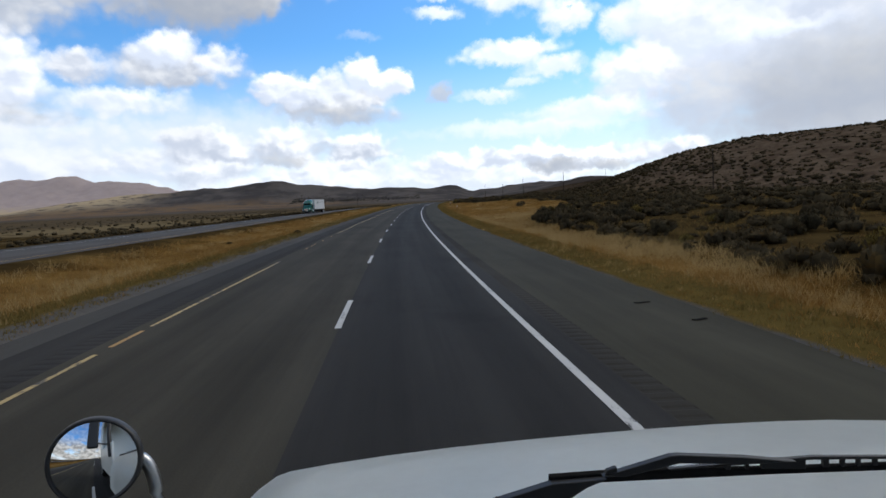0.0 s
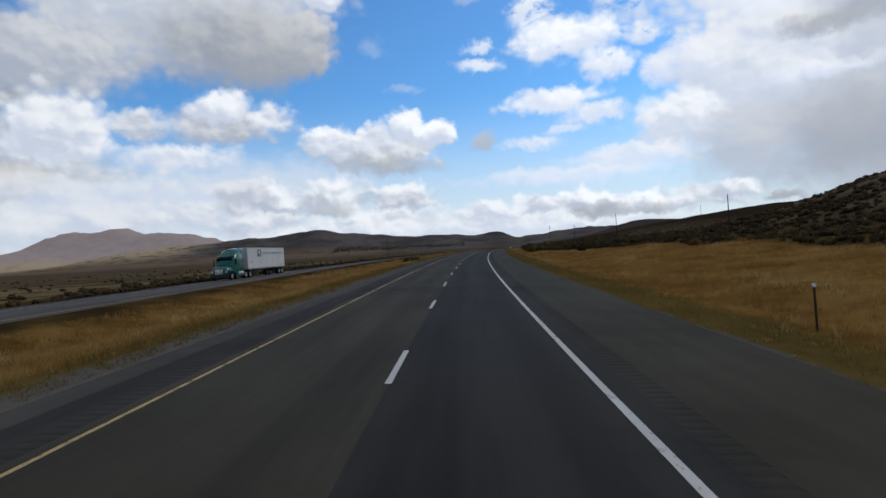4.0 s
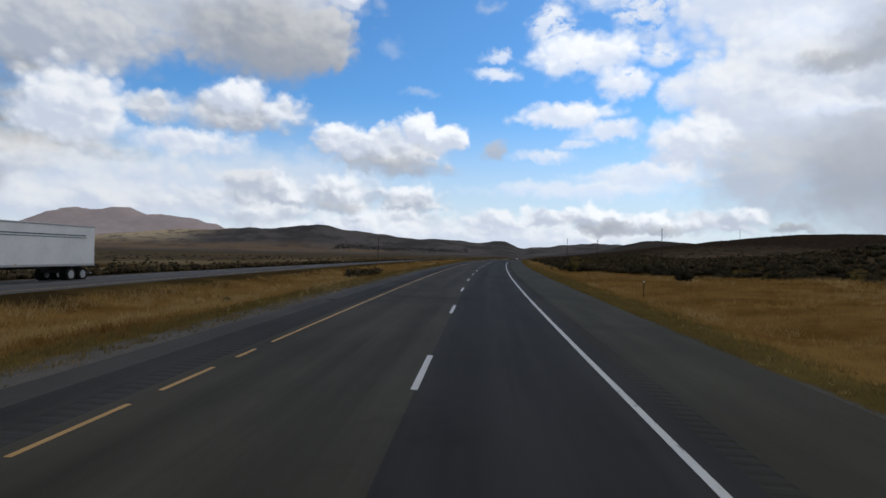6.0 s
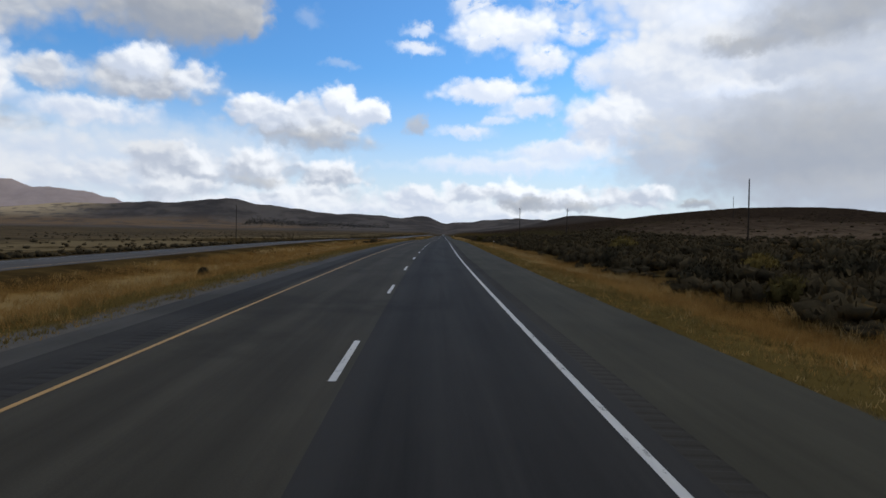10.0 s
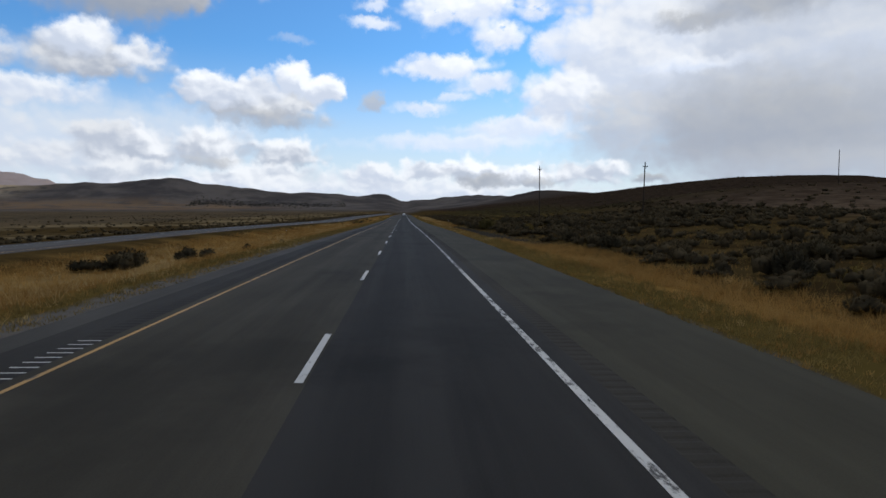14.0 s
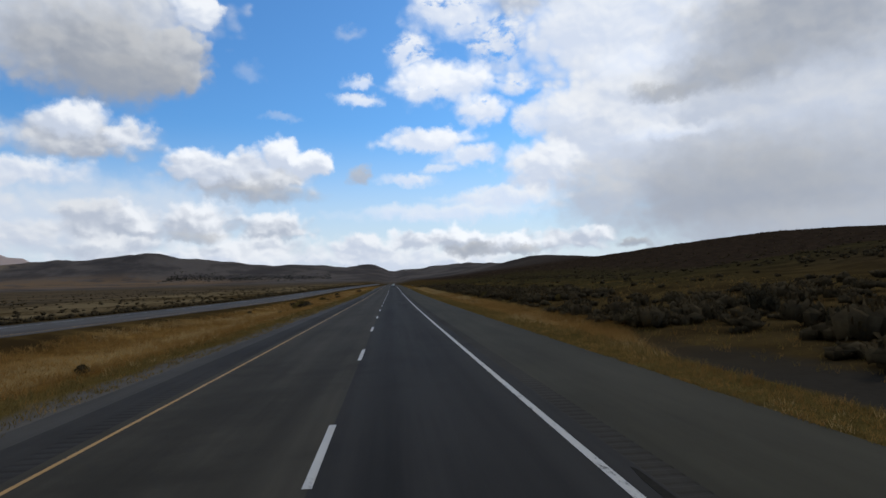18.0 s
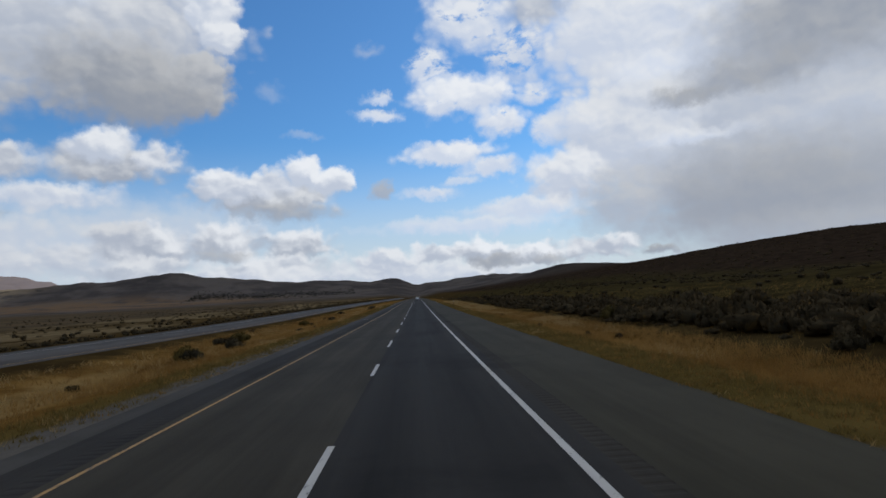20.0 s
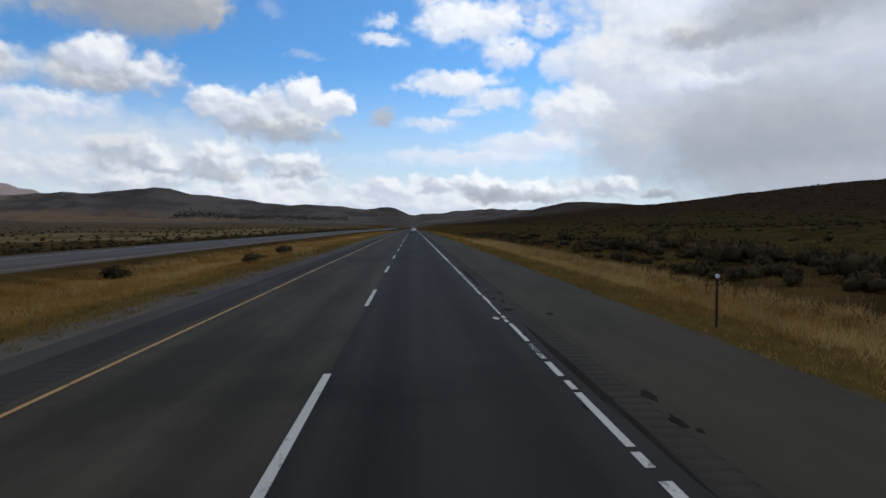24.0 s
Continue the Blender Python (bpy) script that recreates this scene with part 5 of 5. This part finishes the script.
def car(at, heading):
    c = new("sport_utility_car")
    c.matrix_basis = pose(*at, 0, 0, heading)
    bm = bmesh.new()
    loft(bm, [section(0.0, 0.80, 0.45, 0.80, 0.02), section(-0.3, 0.90, 0.35, 0.95, 0.04), section(-1.3, 0.93, 0.32, 1.05, 0.05), section(-4.3, 0.93, 0.35, 1.10, 0.04), section(-4.6, 0.86, 0.45, 1.05, 0.02)])
    part("body", bm, TRUCK_WHITE, c, smooth=True)
    bm = bmesh.new()
    loft(bm, [section(-1.3, 0.80, 1.0, 1.08, 0.02), section(-2.0, 0.78, 1.0, 1.62, 0.05), section(-3.9, 0.78, 1.0, 1.70, 0.05), section(-4.5, 0.74, 1.0, 1.35, 0.03)])
    part("cabin", bm, TRUCK_WHITE, c, smooth=True)
    part("rear_window", one(bm_box, (1.25, 0.03, 0.40), (0, -4.33, 1.38), 0.01, turn=Euler((radians(-25), 0, 0))), GLASS_DARK, c)
    part("bumper", one(bm_box, (1.7, 0.14, 0.22), (0, -4.62, 0.52), 0.04), BLACK, c)
    for s in (-1, 1):
        part("tail_lamp", one(bm_box, (0.14, 0.08, 0.35), (s * 0.78, -4.56, 0.95), 0.02), RED, c)
        part("side_window", one(bm_box, (0.02, 2.0, 0.34), (s * 0.795, -2.9, 1.38), 0.01), GLASS_DARK, c)
        for y in (-0.9, -3.7): wheel(c, (s * 0.80, y, 0.36), 0.36, 0.23)
    return tagged(c, "white car driving far ahead in the lane", "car")


p = on_road(790.0, 0.5)
car((p.x, p.y, p.z + 0.005), -7.9)

# ---- the white truck tractor at the start of the way ----


def white_tractor():
    """Its hood reaches ahead of the eye; the windscreen's opening stands between its posts."""
    t = new("truck_tractor")
    cx, half = 0.70, 1.44
    bm = bmesh.new()
    ys = [0.86, 1.1, 1.4, 1.7, 1.95, 2.15, 2.32, 2.46, 2.58, 2.66, 2.70]
    tops = [1.615, 1.585, 1.54, 1.49, 1.45, 1.40, 1.34, 1.265, 1.16, 1.02, 0.80]
    us = [-1.0, -0.985, -0.95, -0.88, -0.76, -0.6, -0.4, -0.2, 0, 0.2, 0.4, 0.6, 0.76, 0.88, 0.95, 0.985, 1.0]
    grid = []
    for y, z in zip(ys, tops):
        w = half * (1 - 0.055 * max(0, y - 1.2) ** 1.3)
        row = []
        for u in us:
            a = abs(u)
            drop = 0.06 * a ** 2.6 + 0.62 * max(0.0, (a - 0.86) / 0.14) ** 3.0
            row.append(bm.verts.new((cx + w * u, y, max(z - drop, 0.62))))
        grid.append(row)
    for a, b in zip(grid, grid[1:]):
        for i in range(len(us) - 1): bm.faces.new((a[i], a[i + 1], b[i + 1], b[i]))
    bmesh.ops.solidify(bm, geom=bm.faces[:], thickness=0.02)
    part("hood", bm, TRUCK_WHITE, t, "white domed hood", True)
    part("cowl", one(bm_box, (2.3, 0.16, 0.10), (cx, 0.80, 1.56), 0.02), BLACK, t)
    part("seam", one(bm_box, (2.2, 0.02, 0.012), (cx, 0.93, 1.622), 0.003), BLACK, t)
    part("grille", one(bm_box, (1.1, 0.05, 0.45), (cx, 2.71, 0.62), 0.03), CHROME, t)
    part("bumper", one(bm_box, (2.4, 0.2, 0.35), (cx, 2.75, 0.42), 0.05), CHROME, t)
    part("chassis", one(bm_box, (0.9, 6.0, 0.25), (cx, -0.4, 0.75), 0.03), DARK_STEEL, t)
    # cab: floor, back, doors, roof and the two windscreen posts
    part("cab_floor", one(bm_box, (2.3, 2.3, 0.08), (cx, -0.38, 1.0), 0.01), DARK_STEEL, t)
    part("cab_back", one(bm_box, (2.4, 0.06, 2.5), (cx, -1.55, 2.2), 0.02), TRUCK_WHITE, t)
    part("cab_roof", one(bm_box, (2.5, 2.1, 0.08), (cx, -0.55, 3.45), 0.03), TRUCK_WHITE, t)
    for s in (-1, 1):
        x = cx + s * 1.27
        door = part("door", one(bm_box, (0.06, 2.3, 0.95), (x, -0.42, 1.45), 0.02), TRUCK_WHITE, t)
        part("door_handle", one(bm_box, (0.04, 0.16, 0.04), (x + s * 0.05, -0.95, 1.75), 0.01), CHROME, door)
        part("rear_post", one(bm_box, (0.07, 0.75, 1.55), (x, -1.2, 2.68), 0.02), TRUCK_WHITE, t)
        part("windscreen_post", one(bm_rod, (x + s * 0.04, 0.66, 1.6), (x, 0.24, 3.42), 0.05, n=10), BLACK, t)
        arm = part("mirror_arm", one(bm_rod, (x, 0.55, 1.9), (x + s * 0.32, 0.62, 1.95), 0.018, n=8), BLACK, t)
        part("side_mirror", one(bm_box, (0.24, 0.10, 0.62), (x + s * 0.40, 0.62, 2.15), 0.03), BLACK, t)
        wheel(t, (cx + s * 1.02, 1.75, 0.52), 0.52, 0.30)
        wheel(t, (cx + s * 0.92, -2.6, 0.52), 0.52, 0.58)
    # round hood mirror on its bent stalk
    c = Vector((-0.933, 1.78, 1.612))
    face = (Vector((-0.57, 0.0, 1.83)) - c).normalized()
    turn = face.to_track_quat("Z", "Y").to_matrix().to_4x4()
    place = Matrix.Translation(c) @ turn
    bm = bmesh.new()
    r = 0.126
    prof = [(0.0, 0.026)] + [(r * 0.93 * k / 8, 0.026 - 0.020 * (k / 8) ** 2) for k in range(1, 9)]
    n = 36
    tip = bm.verts.new(place @ Vector((0, 0, prof[0][1])))
    rings = [[bm.verts.new(place @ Vector((rr * math.cos(6.283 * i / n), rr * math.sin(6.283 * i / n), z))) for i in range(n)] for rr, z in prof[1:]]
    for i in range(n): bm.faces.new((tip, rings[0][i], rings[0][(i + 1) % n]))
    for a, b in zip(rings, rings[1:]):
        for i in range(n): bm.faces.new((a[i], b[i], b[(i + 1) % n], a[(i + 1) % n]))
    glass = plain("mirror_glass", (0.86, 0.88, 0.90), 0.02, 1.0, 0.0, relief=0.0)
    head = new("hood_mirror")
    head.parent = t
    part("mirror_glass", bm, glass, head, "convex mirror", True)
    bm = bmesh.new()
    rim = [(0.93 * r, 0.004), (0.93 * r, 0.012), (0.975 * r, 0.013), (1.0 * r, 0.006), (1.01 * r, -0.02), (0.8 * r, -0.055), (0.3 * r, -0.07)]
    rings = [[bm.verts.new(place @ Vector((rr * math.cos(6.283 * i / n), rr * math.sin(6.283 * i / n), z))) for i in range(n)] for rr, z in rim]
    for a, b in zip(rings, rings[1:]):
        for i in range(n): bm.faces.new((a[i], a[(i + 1) % n], b[(i + 1) % n], b[i]))
    bm.faces.new(rings[-1])
    part("housing", bm, BLACK, head, "black round mirror housing", True)
    bm = bmesh.new()
    pts = [c + turn @ Vector((0, 0, -0.06)), Vector((-0.863, 1.84, 1.600)), Vector((-0.824, 1.84, 1.583)), Vector((-0.803, 1.84, 1.545)), Vector((-0.794, 1.84, 1.48)), Vector((-0.790, 1.84, 1.30)), Vector((-0.740, 1.84, 1.16)), Vector((-0.56, 1.84, 1.05))]
    bend = []
    for i in range(len(pts) - 1):
        p0, p1, p2, p3 = pts[max(i - 1, 0)], pts[i], pts[i + 1], pts[min(i + 2, len(pts) - 1)]
        for k in range(6):
            u = k / 6
            bend.append(0.5 * (2 * p1 + (p2 - p0) * u + (2 * p0 - 5 * p1 + 4 * p2 - p3) * u * u + (3 * p1 - p0 - 3 * p2 + p3) * u ** 3))
    loops = []
    for i, q in enumerate(bend):
        along = (bend[min(i + 1, len(bend) - 1)] - bend[max(i - 1, 0)]).to_track_quat("Z", "Y")
        loops.append([bm.verts.new(q + along @ Vector((0.019 * math.cos(6.283 * k / 12), 0.019 * math.sin(6.283 * k / 12), 0))) for k in range(12)])
    for a, b in zip(loops, loops[1:]):
        for k in range(12): bm.faces.new((a[k], a[(k + 1) % 12], b[(k + 1) % 12], b[k]))
    part("stalk", bm, STALK, head, "bent chrome stalk", True)
    part("stalk_brace", one(bm_rod, (-0.776, 1.84, 1.42), (-0.64, 1.66, 1.18), 0.012, n=8), CHROME, head)
    # the wiper across the foot of the windscreen
    w = new("wiper")
    w.parent = t
    part("arm_root", one(bm_rod, (0.02, 0.94, 1.64), (0.13, 0.995, 1.79), 0.018, 0.014, 10), BLACK, w)

    def plate(name, outline, mat, y=1.0, deep=0.014):
        """A flat piece with an outline in x and z, standing across the way."""
        bm = bmesh.new()
        f = bm.faces.new([bm.verts.new((x, y, z)) for x, z in outline])
        for v in bmesh.ops.extrude_face_region(bm, geom=[f])["geom"]:
            if isinstance(v, bmesh.types.BMVert): v.co.y += deep
        bmesh.ops.bevel(bm, geom=bm.edges[:], offset=0.0012, segments=1, affect="EDGES")
        return part(name, bm, mat, w)

    plate("wiper_arm", ((0.090, 1.787), (0.215, 1.815), (0.312, 1.814), (0.275, 1.802), (0.224, 1.774)), BLACK, 0.985, 0.018)
    plate("arm_link", ((0.302, 1.821), (0.425, 1.847), (0.441, 1.847), (0.561, 1.832), (0.656, 1.815), (0.560, 1.819), (0.441, 1.832), (0.342, 1.817)), BLACK, 0.982)
    plate("arm_tab", ((0.308, 1.823), (0.311, 1.831), (0.329, 1.835), (0.330, 1.826)), BLACK, 0.984, 0.010)
    plate("wiper_blade", ((0.215, 1.821), (0.312, 1.819), (0.425, 1.815), (0.529, 1.806), (0.627, 1.798), (0.846, 1.785), (0.985, 1.777), (0.986, 1.765), (0.846, 1.774), (0.627, 1.787), (0.477, 1.794), (0.311, 1.802), (0.214, 1.806)), RUBBER, 1.0)
    plate("blade_rail", ((0.427, 1.816), (0.550, 1.816), (0.699, 1.814), (0.846, 1.801), (0.985, 1.791), (0.985, 1.786), (0.846, 1.796), (0.699, 1.808), (0.550, 1.811), (0.431, 1.813)), BLACK, 0.998, 0.010)
    for outline in (((0.533, 1.814), (0.543, 1.813), (0.543, 1.803), (0.533, 1.804)),
                    ((0.570, 1.813), (0.577, 1.812), (0.577, 1.801), (0.570, 1.802)),
                    ((0.601, 1.819), (0.684, 1.811), (0.684, 1.792), (0.600, 1.800)),
                    ((0.717, 1.809), (0.729, 1.808), (0.729, 1.791), (0.717, 1.792)),
                    ((0.752, 1.806), (0.760, 1.805), (0.759, 1.789), (0.752, 1.790)),
                    ((0.783, 1.803), (0.790, 1.802), (0.790, 1.787), (0.783, 1.788)),
                    ((0.815, 1.801), (0.823, 1.800), (0.823, 1.785), (0.815, 1.786))):
        plate("rail_post", outline, BLACK, 0.999, 0.008)
    t.matrix_basis = pose(0, 0, 0)
    return tagged(t, "white truck tractor with domed hood, round mirror and wiper", "truck")


white_tractor()
